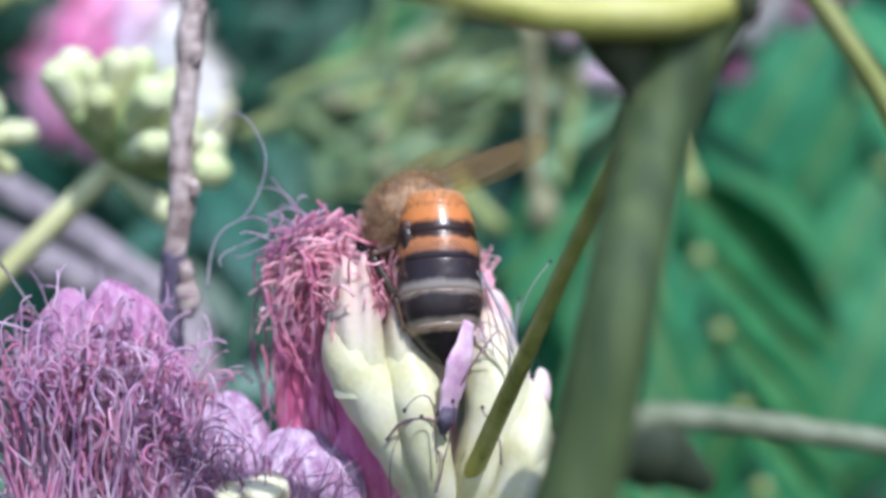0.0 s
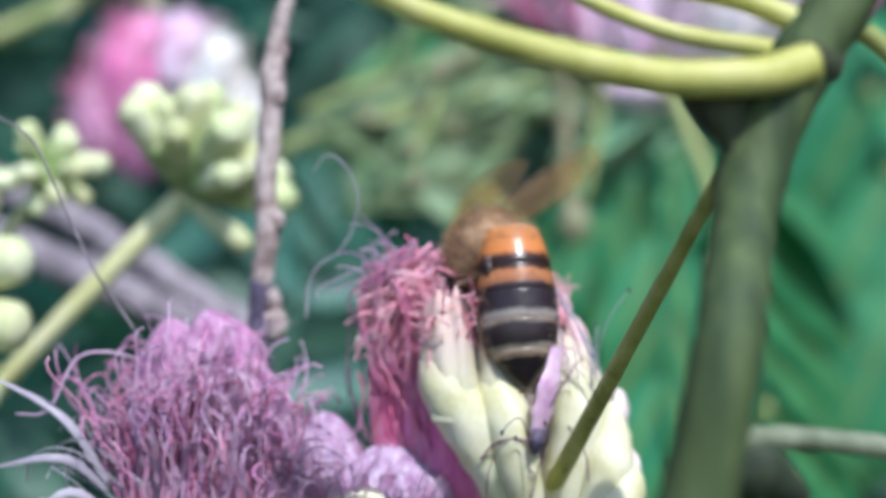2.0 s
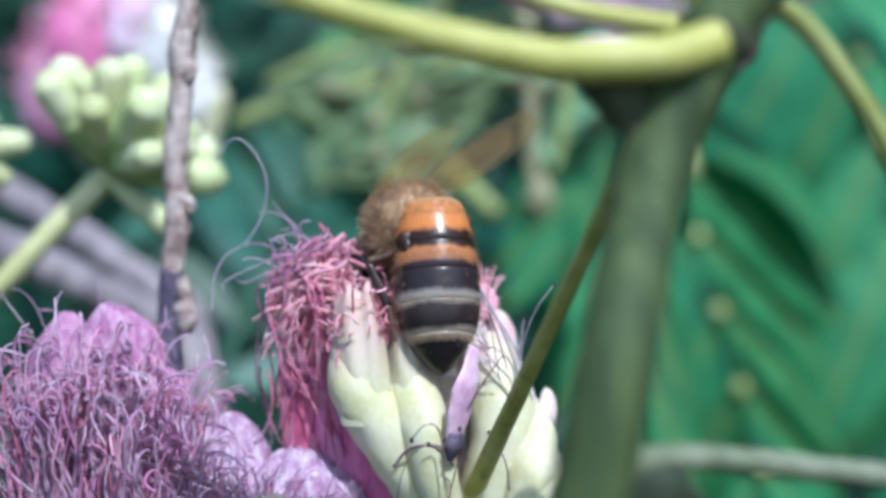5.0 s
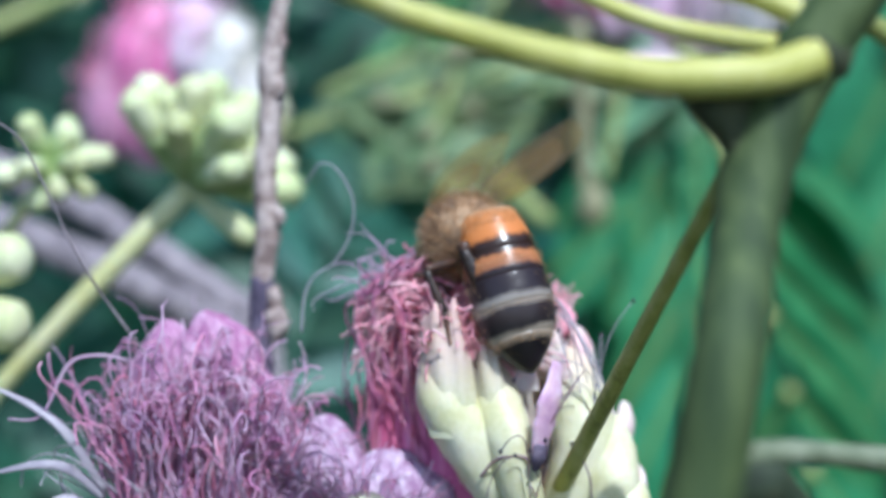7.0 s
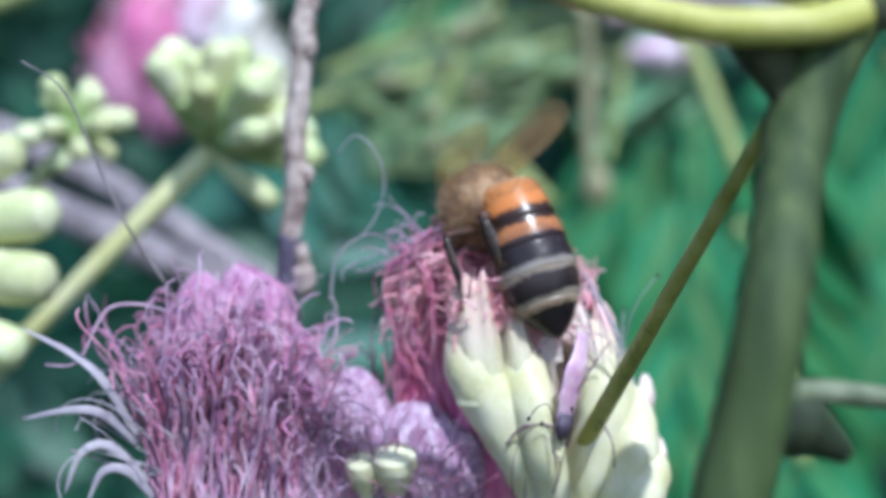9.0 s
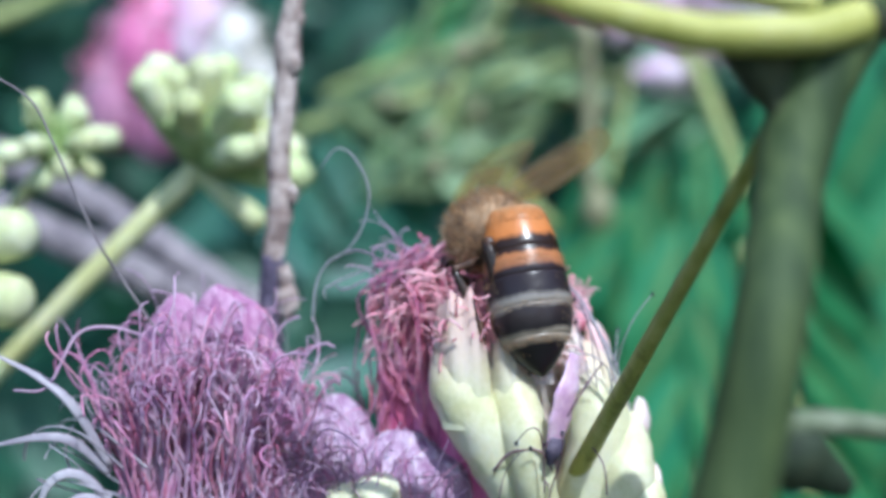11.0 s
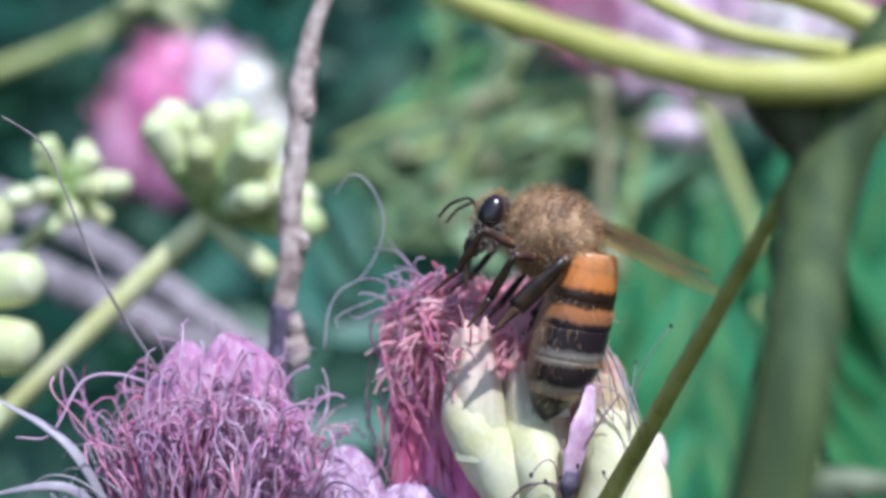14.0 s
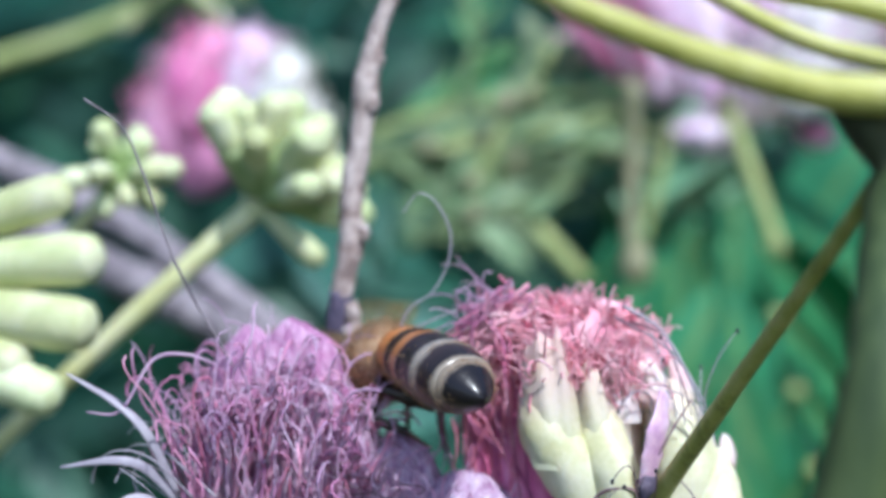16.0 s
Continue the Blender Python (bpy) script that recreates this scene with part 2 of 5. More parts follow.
M_GROUND = material("ground_soil", [(0.05, 0.06, 0.03), (0.08, 0.08, 0.045), (0.06, 0.10, 0.04)], 60.0, 0.9, 0.5, 4.0)
M_BACK = material("distant_foliage", [(0.010, 0.04, 0.03), (0.018, 0.07, 0.05), (0.03, 0.10, 0.06)], 60.0, 0.9, 0.5, 8.0)
M_ANTHER = material("dark_anther", [(0.02, 0.02, 0.03), (0.05, 0.04, 0.06)], 0.3, 0.6, 0.0, 0.1)
M_CHITIN = material("dark_chitin", [(0.012, 0.009, 0.008), (0.03, 0.018, 0.012), (0.06, 0.03, 0.018)], 0.8, 0.32, 0.2, 0.12)
M_EYE = material("compound_eye", [(0.008, 0.006, 0.007), (0.02, 0.012, 0.010)], 0.5, 0.18, 0.1, 0.06, coat=0.4)
M_FUR = material("tan_fur", [(0.42, 0.24, 0.11), (0.58, 0.37, 0.19), (0.74, 0.55, 0.34)], 1.6, 0.8, 0.0, 0.3, translucent=0.3, island=0.35)
M_HEAD = material("dark_brown_head", [(0.020, 0.014, 0.012), (0.055, 0.032, 0.022), (0.12, 0.075, 0.05)], 0.9, 0.5, 0.3, 0.15)
M_THORAX = material("brown_thorax", [(0.16, 0.09, 0.05), (0.38, 0.23, 0.12), (0.50, 0.33, 0.19)], 1.4, 0.65, 0.4, 0.2)
M_LEG = material("brown_leg", [(0.03, 0.018, 0.014), (0.08, 0.04, 0.025), (0.14, 0.07, 0.04)], 0.7, 0.4, 0.2, 0.12)


def abdomen_material():
    """Orange and black rings with pale hair bands, set along the abdomen's own length."""
    m = bpy.data.materials.new("banded_abdomen")
    m.use_nodes = True
    nodes, link = m.node_tree.nodes, m.node_tree.links.new
    bsdf = nodes["Principled BSDF"]
    co = nodes.new("ShaderNodeTexCoord").outputs["Object"]
    xyz = nodes.new("ShaderNodeSeparateXYZ")
    link(co, xyz.inputs[0])
    fine = nodes.new("ShaderNodeTexNoise")
    fine.inputs["Scale"].default_value = 2600
    fine.inputs["Detail"].default_value = 4
    link(co, fine.inputs["Vector"])
    s = nodes.new("ShaderNodeMath")
    s.operation = "MULTIPLY"
    link(xyz.outputs[0], s.inputs[0])
    s.inputs[1].default_value = -1.0 / (8.8 * 0.00103)
    wob = nodes.new("ShaderNodeMath")
    wob.operation = "MULTIPLY_ADD"
    link(fine.outputs[0], wob.inputs[0])
    wob.inputs[1].default_value = 0.03
    slow = nodes.new("ShaderNodeTexNoise")
    slow.inputs["Scale"].default_value = 700
    slow.inputs["Detail"].default_value = 2
    link(co, slow.inputs["Vector"])
    drift = nodes.new("ShaderNodeMath")
    drift.operation = "MULTIPLY_ADD"
    link(slow.outputs[0], drift.inputs[0])
    drift.inputs[1].default_value = 0.05
    link(s.outputs[0], drift.inputs[2])
    shift = nodes.new("ShaderNodeMath")
    shift.operation = "SUBTRACT"
    link(drift.outputs[0], shift.inputs[0])
    shift.inputs[1].default_value = 0.03
    link(shift.outputs[0], wob.inputs[2])
    ramp = nodes.new("ShaderNodeValToRGB")
    stops = [(0.0, (0.48, 0.30, 0.16)), (0.05, (0.62, 0.24, 0.07)), (0.19, (0.58, 0.20, 0.05)), (0.225, (0.03, 0.015, 0.01)),
             (0.30, (0.03, 0.015, 0.01)), (0.325, (0.48, 0.19, 0.07)), (0.38, (0.34, 0.14, 0.06)), (0.41, (0.030, 0.020, 0.022)),
             (0.55, (0.026, 0.019, 0.022)), (0.585, (0.27, 0.24, 0.21)), (0.622, (0.30, 0.26, 0.22)), (0.655, (0.04, 0.028, 0.028)),
             (0.76, (0.018, 0.015, 0.017)), (0.790, (0.32, 0.27, 0.21)), (0.822, (0.30, 0.24, 0.18)), (0.85, (0.012, 0.010, 0.012))]
    els = ramp.color_ramp.elements
    while len(els) < len(stops):
        els.new(0.5)
    for e, (p, c) in zip(els, stops):
        e.position, e.color = p, (*c, 1)
    link(wob.outputs[0], ramp.inputs[0])
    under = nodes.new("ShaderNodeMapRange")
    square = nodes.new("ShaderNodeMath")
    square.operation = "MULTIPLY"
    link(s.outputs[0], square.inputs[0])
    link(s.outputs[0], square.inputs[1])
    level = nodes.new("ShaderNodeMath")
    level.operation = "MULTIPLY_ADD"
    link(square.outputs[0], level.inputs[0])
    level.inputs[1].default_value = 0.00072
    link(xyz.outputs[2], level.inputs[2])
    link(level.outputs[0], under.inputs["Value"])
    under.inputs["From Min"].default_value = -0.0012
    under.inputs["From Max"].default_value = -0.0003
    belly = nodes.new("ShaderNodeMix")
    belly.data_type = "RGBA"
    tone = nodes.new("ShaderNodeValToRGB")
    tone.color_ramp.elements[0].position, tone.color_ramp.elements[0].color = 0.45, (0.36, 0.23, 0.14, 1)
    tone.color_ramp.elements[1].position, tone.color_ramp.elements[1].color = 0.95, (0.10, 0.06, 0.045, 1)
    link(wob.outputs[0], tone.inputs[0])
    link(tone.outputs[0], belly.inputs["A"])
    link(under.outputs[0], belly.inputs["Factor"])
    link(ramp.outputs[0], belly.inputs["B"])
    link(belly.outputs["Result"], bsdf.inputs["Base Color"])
    bsdf.inputs["Roughness"].default_value = 0.34
    bsdf.inputs["Specular IOR Level"].default_value = 0.22
    bsdf.inputs["Coat Weight"].default_value = 0.3
    bsdf.inputs["Coat Roughness"].default_value = 0.2
    b = nodes.new("ShaderNodeBump")
    b.inputs["Strength"].default_value = 0.25
    b.inputs["Distance"].default_value = 0.0001
    link(fine.outputs[0], b.inputs["Height"])
    link(b.outputs[0], bsdf.inputs["Normal"])
    return m


def wing_material():
    """A thin amber film with darker patches, partly see-through."""
    m = bpy.data.materials.new("wing_film")
    m.use_nodes = True
    nodes, link = m.node_tree.nodes, m.node_tree.links.new
    bsdf = nodes["Principled BSDF"]
    bsdf.inputs["Base Color"].default_value = (0.36, 0.25, 0.13, 1)
    bsdf.inputs["Roughness"].default_value = 0.4
    clear = nodes.new("ShaderNodeBsdfTransparent")
    clear.inputs["Color"].default_value = (0.93, 0.89, 0.78, 1)
    ms = nodes.new("ShaderNodeMixShader")
    ms.inputs[0].default_value = 0.10
    link(clear.outputs[0], ms.inputs[1])
    link(bsdf.outputs[0], ms.inputs[2])
    link(ms.outputs[0], nodes["Material Output"].inputs["Surface"])
    return m


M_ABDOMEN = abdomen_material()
M_WING = wing_material()

# ---- helpers for shapes ----
BASE = {}


def thing(name, base, label, category, group="", kind=""):
    ob = new(name)
    ob.empty_display_size = 0.002
    ob.location = ORIGIN + Vector(base) * 0.001
    BASE[ob] = Vector(base)
    return tagged(ob, label, category, group, kind)


def part(name, bm, mat, parent, label="", kind=""):
    """Links a bmesh, given in mm about ORIGIN, as one mesh under a thing or a part."""
    base = BASE[parent]
    me = bpy.data.meshes.new(name)
    bm.transform(Matrix.Scale(0.001, 4) @ Matrix.Translation(-base))
    bm.to_mesh(me)
    bm.free()
    return dress(name, me, mat, parent, label, kind)


def dress(name, me, mat, parent, label="", kind=""):
    for p in me.polygons:
        p.use_smooth = True
    me.materials.append(mat)
    ob = new(name, me)
    ob.parent = parent
    BASE[ob] = BASE[parent]
    return tagged(ob, label, kind=kind)


def smooth_path(pts, steps=6):
    """A Catmull-Rom curve through the points."""
    pts = [Vector(p) for p in pts]
    full = [pts[0] * 2 - pts[1], *pts, pts[-1] * 2 - pts[-2]]
    out = []
    for i in range(1, len(full) - 2):
        a, b, c, d = full[i - 1:i + 3]
        for k in range(steps):
            t = k / steps
            out.append(0.5 * ((2 * b) + (c - a) * t + (2 * a - 5 * b + 4 * c - d) * t * t + (3 * b - a - 3 * c + d) * t ** 3))
    out.append(pts[-1])
    return out


def tube(bm, pts, radii, seg=12, rough=0.0, steps=6, seed=0, flat=1.0, close=True):
    """A tapered tube through the points, with rounded ends and, with rough, an uneven skin."""
    path = smooth_path(pts, steps) if steps > 1 else [Vector(p) for p in pts]
    n = len(path)
    rings, side = [], None
    for i, p in enumerate(path):
        d = (path[min(i + 1, n - 1)] - path[max(i - 1, 0)]).normalized()
        if side is None:
            side = d.orthogonal().normalized()
        side = (side - d * side.dot(d)).normalized()
        other = d.cross(side)
        f = i / (n - 1) * (len(radii) - 1)
        k = min(int(f), len(radii) - 2)
        r = radii[k] + (radii[k + 1] - radii[k]) * (f - k)
        ring = []
        for s in range(seg):
            a = 2 * math.pi * s / seg
            v = side * math.cos(a) + other * math.sin(a) * flat
            q = r
            if rough:
                q *= 1 + rough * noise.noise((p + v * r) * 0.9 + Vector((seed, 0, 0))) + 0.5 * rough * noise.noise((p + v * r) * 3.1)
            ring.append(bm.verts.new(p + v * q))
        rings.append(ring)
    for a, b in zip(rings, rings[1:]):
        for s in range(seg):
            bm.faces.new((a[s], a[(s + 1) % seg], b[(s + 1) % seg], b[s]))
    if close:
        bm.faces.new(rings[0][::-1])
        bm.faces.new(rings[-1])
    return bm


def ball(bm, centre, radii, turn=None, seg=16, rings=10, rough=0.0):
    made = bmesh.ops.create_uvsphere(bm, u_segments=seg, v_segments=rings, radius=1.0)["verts"]
    m = Matrix.Translation(centre) @ (turn.to_4x4() if turn else Matrix.Identity(4)) @ Matrix.Diagonal((*radii, 1))
    for v in made:
        c = v.co.copy()
        if rough:
            c *= 1 + rough * noise.noise(c * 2.3 + Vector(centre))
        v.co = m @ c
    return bm


def strands(name, curves, radius, mat, parent, label="", sides=3, unit=0.001):
    """Thin hairs, each a list of points in mm, joined into one mesh of kind stuff."""
    verts, faces = [], []
    base = BASE[parent]
    for curve in curves:
        n = len(curve)
        side, start = None, len(verts)
        r0 = radius * random.uniform(0.7, 1.35)
        for i, p in enumerate(curve):
            d = (curve[min(i + 1, n - 1)] - curve[max(i - 1, 0)]).normalized()
            if side is None:
                side = d.orthogonal().normalized()
            side = (side - d * side.dot(d))
            side = side.normalized() if side.length > 1e-6 else d.orthogonal().normalized()
            other = d.cross(side)
            r = r0 * (1.0 - 0.35 * i / (n - 1))
            for s in range(sides):
                a = 2 * math.pi * s / sides
                verts.append((p - base + (side * math.cos(a) + other * math.sin(a)) * r) * unit)
        for i in range(n - 1):
            for s in range(sides):
                a, b = start + i * sides, start + (i + 1) * sides
                faces.append((a + s, a + (s + 1) % sides, b + (s + 1) % sides, b + s))
    me = bpy.data.meshes.new(name)
    me.from_pydata(verts, [], faces)
    return dress(name, me, mat, parent, label, "stuff")


def hair(rng, root, way, length, curl, droop=0.0, n=10):
    """One wavy filament: root, first way, length, how far it bends aside and how it droops."""
    p, d = Vector(root), Vector(way).normalized()
    axis = Vector((rng.gauss(0, 1), rng.gauss(0, 1), rng.gauss(0, 1))).normalized()
    out = [p.copy()]
    step = length / (n - 1)
    bend = rng.gauss(0, curl)
    for i in range(1, n):
        bend += rng.gauss(0, curl * 0.35)
        d = (Matrix.Rotation(bend / n * (0.4 + 1.6 * i / n), 3, axis) @ d).normalized()
        d = (d + Vector((0, 0, -droop * i / n / n))).normalized()
        p = p + d * step
        out.append(p.copy())
    return out


def wavy(rng, curve, amount):
    """The same filament with slow crinkles, so that neighbours part and cross."""
    a, b, c = rng.uniform(0, 9), rng.uniform(0, 9), rng.uniform(0.7, 1.5)
    out = []
    for i, p in enumerate(curve):
        k = amount * min(1.0, i / 3)
        out.append(p + Vector((math.sin(a + i * 0.55 * c), math.sin(b + i * 0.4 * c), math.sin(a + b + i * 0.5 * c))) * k)
    return out


def lump(name, centre, radii, mat, parent, label="", lean=0.0, seed=0.0):
    """A matted cushion of stamens: a soft uneven body with upright furrows."""
    bm = bmesh.new()
    made = bmesh.ops.create_uvsphere(bm, u_segments=40, v_segments=22, radius=1.0)["verts"]
    for v in made:
        c = v.co.copy()
        a = math.atan2(c.y, c.x)
        k = 1 + 0.10 * noise.noise(c * 1.7 + Vector((seed, 0, 0))) + 0.05 * noise.noise(Vector((a * 6, c.z * 0.8, seed))) + 0.03 * noise.noise(Vector((a * 15, c.z * 1.5, seed)))
        c *= k
        v.co = Vector(centre) + Vector((c.x * radii[0] + lean * c.z * radii[2], c.y * radii[1], c.z * radii[2]))
    return part(name, bm, mat, parent, label)


def hooked(rng, root, way, length, loop, straight=0.6, n=34, sway=1.4):
    """A filament that rises and then curls over in a loop of about that radius."""
    p, d = Vector(root), Vector(way).normalized()
    axis = d.cross(Vector((rng.gauss(0, 1), rng.gauss(0, 1), rng.gauss(0, 0.5)))).normalized()
    out, step = [p.copy()], length / (n - 1)
    radius = loop * rng.uniform(0.6, 1.8)
    wave = rng.uniform(-sway, sway) / n
    for i in range(1, n):
        turn = wave + (step / radius) * min(1.0, max(0.0, (i / n - straight) * 8))
        d = (Matrix.Rotation(turn, 3, axis) @ d).normalized()
        axis = (Matrix.Rotation(rng.gauss(0, 0.10), 3, d) @ axis).normalized()
        p = p + d * step
        out.append(p.copy())
    return out


# ---- ground and distance ----
bm = bmesh.new()
bmesh.ops.create_grid(bm, x_segments=40, y_segments=40, size=400)
for v in bm.verts:
    v.co.z = 0.04 * noise.noise(v.co * 0.6)
me = bpy.data.meshes.new("ground")
bm.to_mesh(me)
bm.free()
me.materials.append(M_GROUND)
tagged(new("ground", me), "dark soil with sparse low green growth", "ground", kind="structure")


def far_hedge():
    """A bushy bank in a crescent round the flowers, closed and rounded, with leaves all over it."""
    rng = random.Random(11)
    bm = bmesh.new()
    cols, ring = 54, 18
    rows, roots = [], []
    for i in range(cols + 1):
        a = math.pi * (1.5 * i / cols - 0.25)
        line = []
        swell = math.sin(math.pi * i / cols) ** 0.4 if 0 < i < cols else 0.05
        for j in range(ring):
            b = 2 * math.pi * j / ring
            r = 1.45 + 0.42 * swell * math.cos(b)
            z = max(-0.12, 1.05 + 1.15 * swell * math.sin(b))
            k = 0.16 * noise.noise(Vector((a * 4, z * 3, b))) + 0.07 * noise.noise(Vector((a * 11, z * 9, b * 2)))
            p = Vector(((r + k) * math.cos(a), (r + k) * math.sin(a), z + 0.5 * k * (z > 0.1)))
            line.append(bm.verts.new(p))
            out = Vector((math.cos(b) * math.cos(a), math.cos(b) * math.sin(a), math.sin(b)))
            roots.append((p, out))
        rows.append(line)
    for p, q in zip(rows, rows[1:]):
        for j in range(ring):
            bm.faces.new((p[j], p[(j + 1) % ring], q[(j + 1) % ring], q[j]))
    bm.faces.new(rows[0])
    bm.faces.new(rows[-1][::-1])
    bmesh.ops.recalc_face_normals(bm, faces=bm.faces)
    me = bpy.data.meshes.new("backdrop")
    bm.to_mesh(me)
    bm.free()
    me.materials.append(M_BACK)
    hedge = tagged(new("backdrop", me), "dark green bank of shrubs far behind the flowers", "foliage", kind="structure")
    verts, faces = [], []
    for _ in range(9000):
        p, out = rng.choice(roots)
        p = p + Vector((rng.gauss(0, 0.06), rng.gauss(0, 0.06), rng.gauss(0, 0.06))) + out * 0.01
        if p.z < 0.02:
            continue
        l = rng.uniform(0.05, 0.12)
        vs, fs = leaf_rows(l, l * rng.uniform(0.28, 0.42), 3)
        m = (out + Vector((rng.gauss(0, 0.6), rng.gauss(0, 0.6), rng.gauss(0, 0.6)))).to_track_quat("X", "Z").to_matrix()
        k = len(verts)
        verts += [p + m @ Vector(v) for v in vs]
        faces += [tuple(i + k for i in f) for f in fs]
    me = bpy.data.meshes.new("leaves")
    me.from_pydata(verts, [], faces)
    me.materials.append(M_FAR)
    o = new("leaves", me)
    o.parent = hedge
    tagged(o, kind="stuff")




# ---- leaves behind ----
def leaf_rows(length, width, n=7, cup=0.12, bow=0.18):
    """Vertices and faces of one leaf along +x, folded a little at its midrib."""
    verts, faces = [], []
    for i in range(n + 1):
        t = i / n
        w = width * 0.5 * math.sin(math.pi * min(1, t * 0.93 + 0.05)) ** 0.75
        x, z = length * t, -bow * length * t * t
        verts += [(x, -w, z + cup * w), (x, 0, z), (x, w, z + cup * w)]
    for i in range(n):
        a = i * 3
        faces += [(a, a + 1, a + 4, a + 3), (a + 1, a + 2, a + 5, a + 4)]
    return verts, faces


far_hedge()


def leaf_mesh(name, length, width, mat, **more):
    verts, faces = leaf_rows(length * 0.001, width * 0.001, **more)
    me = bpy.data.meshes.new(name)
    me.from_pydata(verts, [], faces)
    for p in me.polygons:
        p.use_smooth = True
    me.materials.append(mat)
    return me


def frond(base, tip, sag, pairs, length, width, mat, stalk, normal, seed, label, spread=62, joint=False):
    """A feathery leaf: a midrib and pairs of leaflets that lie in the plane square to normal."""
    rng = random.Random(seed)
    ob = thing("feathery_leaf", base, label, "leaf", "feathery leaves behind the flowers")
    a, b = Vector(base), Vector(tip)
    mid = (a + b) / 2 + Vector((0, 0, sag))
    path = smooth_path([a, mid, b], 12)
    bm = bmesh.new()
    tube(bm, [a, mid, b], [0.9, 0.7, 0.35], 8, 0.05, 10)
    part("midrib", bm, stalk, ob)
    meshes = [leaf_mesh("leaflet", length * k, width * k, mat, bow=0.1 + 0.08 * k) for k in (0.85, 1.0, 1.1)]
    up = Vector(normal).normalized()
    for k in range(pairs):
        f = (k + 0.7) / (pairs + 0.2)
        i = min(int(f * (len(path) - 1)), len(path) - 2)
        p = path[i].lerp(path[i + 1], f * (len(path) - 1) - i)
        d = (path[i + 1] - path[i]).normalized()
        for s in (-1, 1):
            turn = Matrix.Rotation(s * radians(spread + rng.uniform(-7, 7) - 18 * f), 3, up)
            x = (turn @ d).normalized()
            z = (up - x * up.dot(x)).normalized()
            m = Matrix((x, z.cross(x), z)).transposed().to_4x4()
            m.translation = (p - a) * 0.001
            o = new("leaflet", meshes[rng.randrange(3)])
            o.parent = ob
            o.matrix_local = m @ pose(0, 0, 0, rng.uniform(-16, 16), rng.uniform(-8, 8), 0) @ Matrix.Scale(1.0 - 0.35 * f * f, 4)
        if joint:
            bm = bmesh.new()
            ball(bm, p + Vector((0, -1.0, 0)), (1.1, 0.8, 1.0), rough=0.3, seg=10, rings=8)
            part("joint", bm, M_OLIVE2, ob, "yellow-green swollen joint")
    return ob


FROND = "green feathery leaf with long blurred leaflets behind the flowers"
frond((29.5, 182.0, 24.0), (47.5, 176.0, -46.0), 1, 7, 36, 12.5, M_LEAF, M_LEAF, (-0.05, -1, 1.0), 3, FROND, 62, True)
frond((26.5, 168.0, 7.7), (25.9, 160.0, -40.4), 2, 5, 22, 9.0, M_LEAF, M_LEAF, (0.1, -1, 0.3), 4, FROND, 30)
frond((62.0, 215.0, 46.0), (84.0, 205.0, -48.0), 2, 7, 40, 14.0, M_LEAF, M_LEAF, (0.1, -1, 1.0), 5, FROND, 60, True)
PALE_FROND = "pale olive feathery leaf catching sunlight behind the flowers"
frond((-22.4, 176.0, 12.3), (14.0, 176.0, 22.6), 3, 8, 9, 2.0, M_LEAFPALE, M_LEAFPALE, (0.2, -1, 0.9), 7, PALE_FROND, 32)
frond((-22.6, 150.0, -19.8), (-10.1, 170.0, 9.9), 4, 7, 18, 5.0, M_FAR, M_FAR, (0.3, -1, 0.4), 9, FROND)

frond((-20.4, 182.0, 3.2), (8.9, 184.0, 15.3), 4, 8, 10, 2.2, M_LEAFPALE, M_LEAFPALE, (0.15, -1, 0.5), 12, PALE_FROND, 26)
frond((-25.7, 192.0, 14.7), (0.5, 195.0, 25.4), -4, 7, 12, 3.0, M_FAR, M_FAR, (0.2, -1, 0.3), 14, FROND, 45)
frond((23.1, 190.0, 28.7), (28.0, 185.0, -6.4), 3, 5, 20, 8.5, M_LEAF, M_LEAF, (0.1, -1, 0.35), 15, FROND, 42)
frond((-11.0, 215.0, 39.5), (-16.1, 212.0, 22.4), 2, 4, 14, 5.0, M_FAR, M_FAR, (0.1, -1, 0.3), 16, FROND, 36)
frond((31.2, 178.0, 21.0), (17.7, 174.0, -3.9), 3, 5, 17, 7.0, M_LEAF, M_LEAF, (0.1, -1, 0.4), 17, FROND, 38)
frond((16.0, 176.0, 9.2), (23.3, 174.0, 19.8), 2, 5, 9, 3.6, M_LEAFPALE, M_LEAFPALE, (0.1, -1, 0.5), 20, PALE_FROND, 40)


def sprig(pts, r, leaves, knobs, mat, seed):
    """A thin pale shoot with a few narrow leaves that follow it and swollen joints."""
    rng = random.Random(seed)
    ob = thing("pale_shoot", pts[0], "thin pale olive shoot with narrow leaves behind the flowers", "shoot", "pale shoots behind the flowers")
    bm = bmesh.new()
    tube(bm, pts, [r * 0.8, r, r, r * 0.7], 8, 0.08, 6)
    part("shaft", bm, M_OLIVE2 if seed % 2 else M_LEAFPALE, ob)
    path = smooth_path(pts, 8)
    for k in range(leaves):
        f = (k + 0.5) / leaves
        i = min(int(f * (len(path) - 1)), len(path) - 2)
        d = (path[i + 1] - path[i]).normalized()
        turn = Matrix.Rotation(radians(rng.choice((-1, 1)) * rng.uniform(12, 48)), 3, Vector((0.1, -1, 0.3)).normalized())
        x = (turn @ d).normalized()
        up = Vector((rng.gauss(0, 0.3), -0.8, 0.7))
        z = (up - x * up.dot(x)).normalized()
        m = Matrix((x, z.cross(x), z)).transposed().to_4x4()
        m.translation = (path[i] - Vector(pts[0])) * 0.001
        l = rng.uniform(6, 10)
        o = new("leaflet", leaf_mesh("leaflet", l, l * rng.uniform(0.22, 0.4), mat))
        o.parent, o.matrix_local = ob, m
    for q, size in knobs:
        bm = bmesh.new()
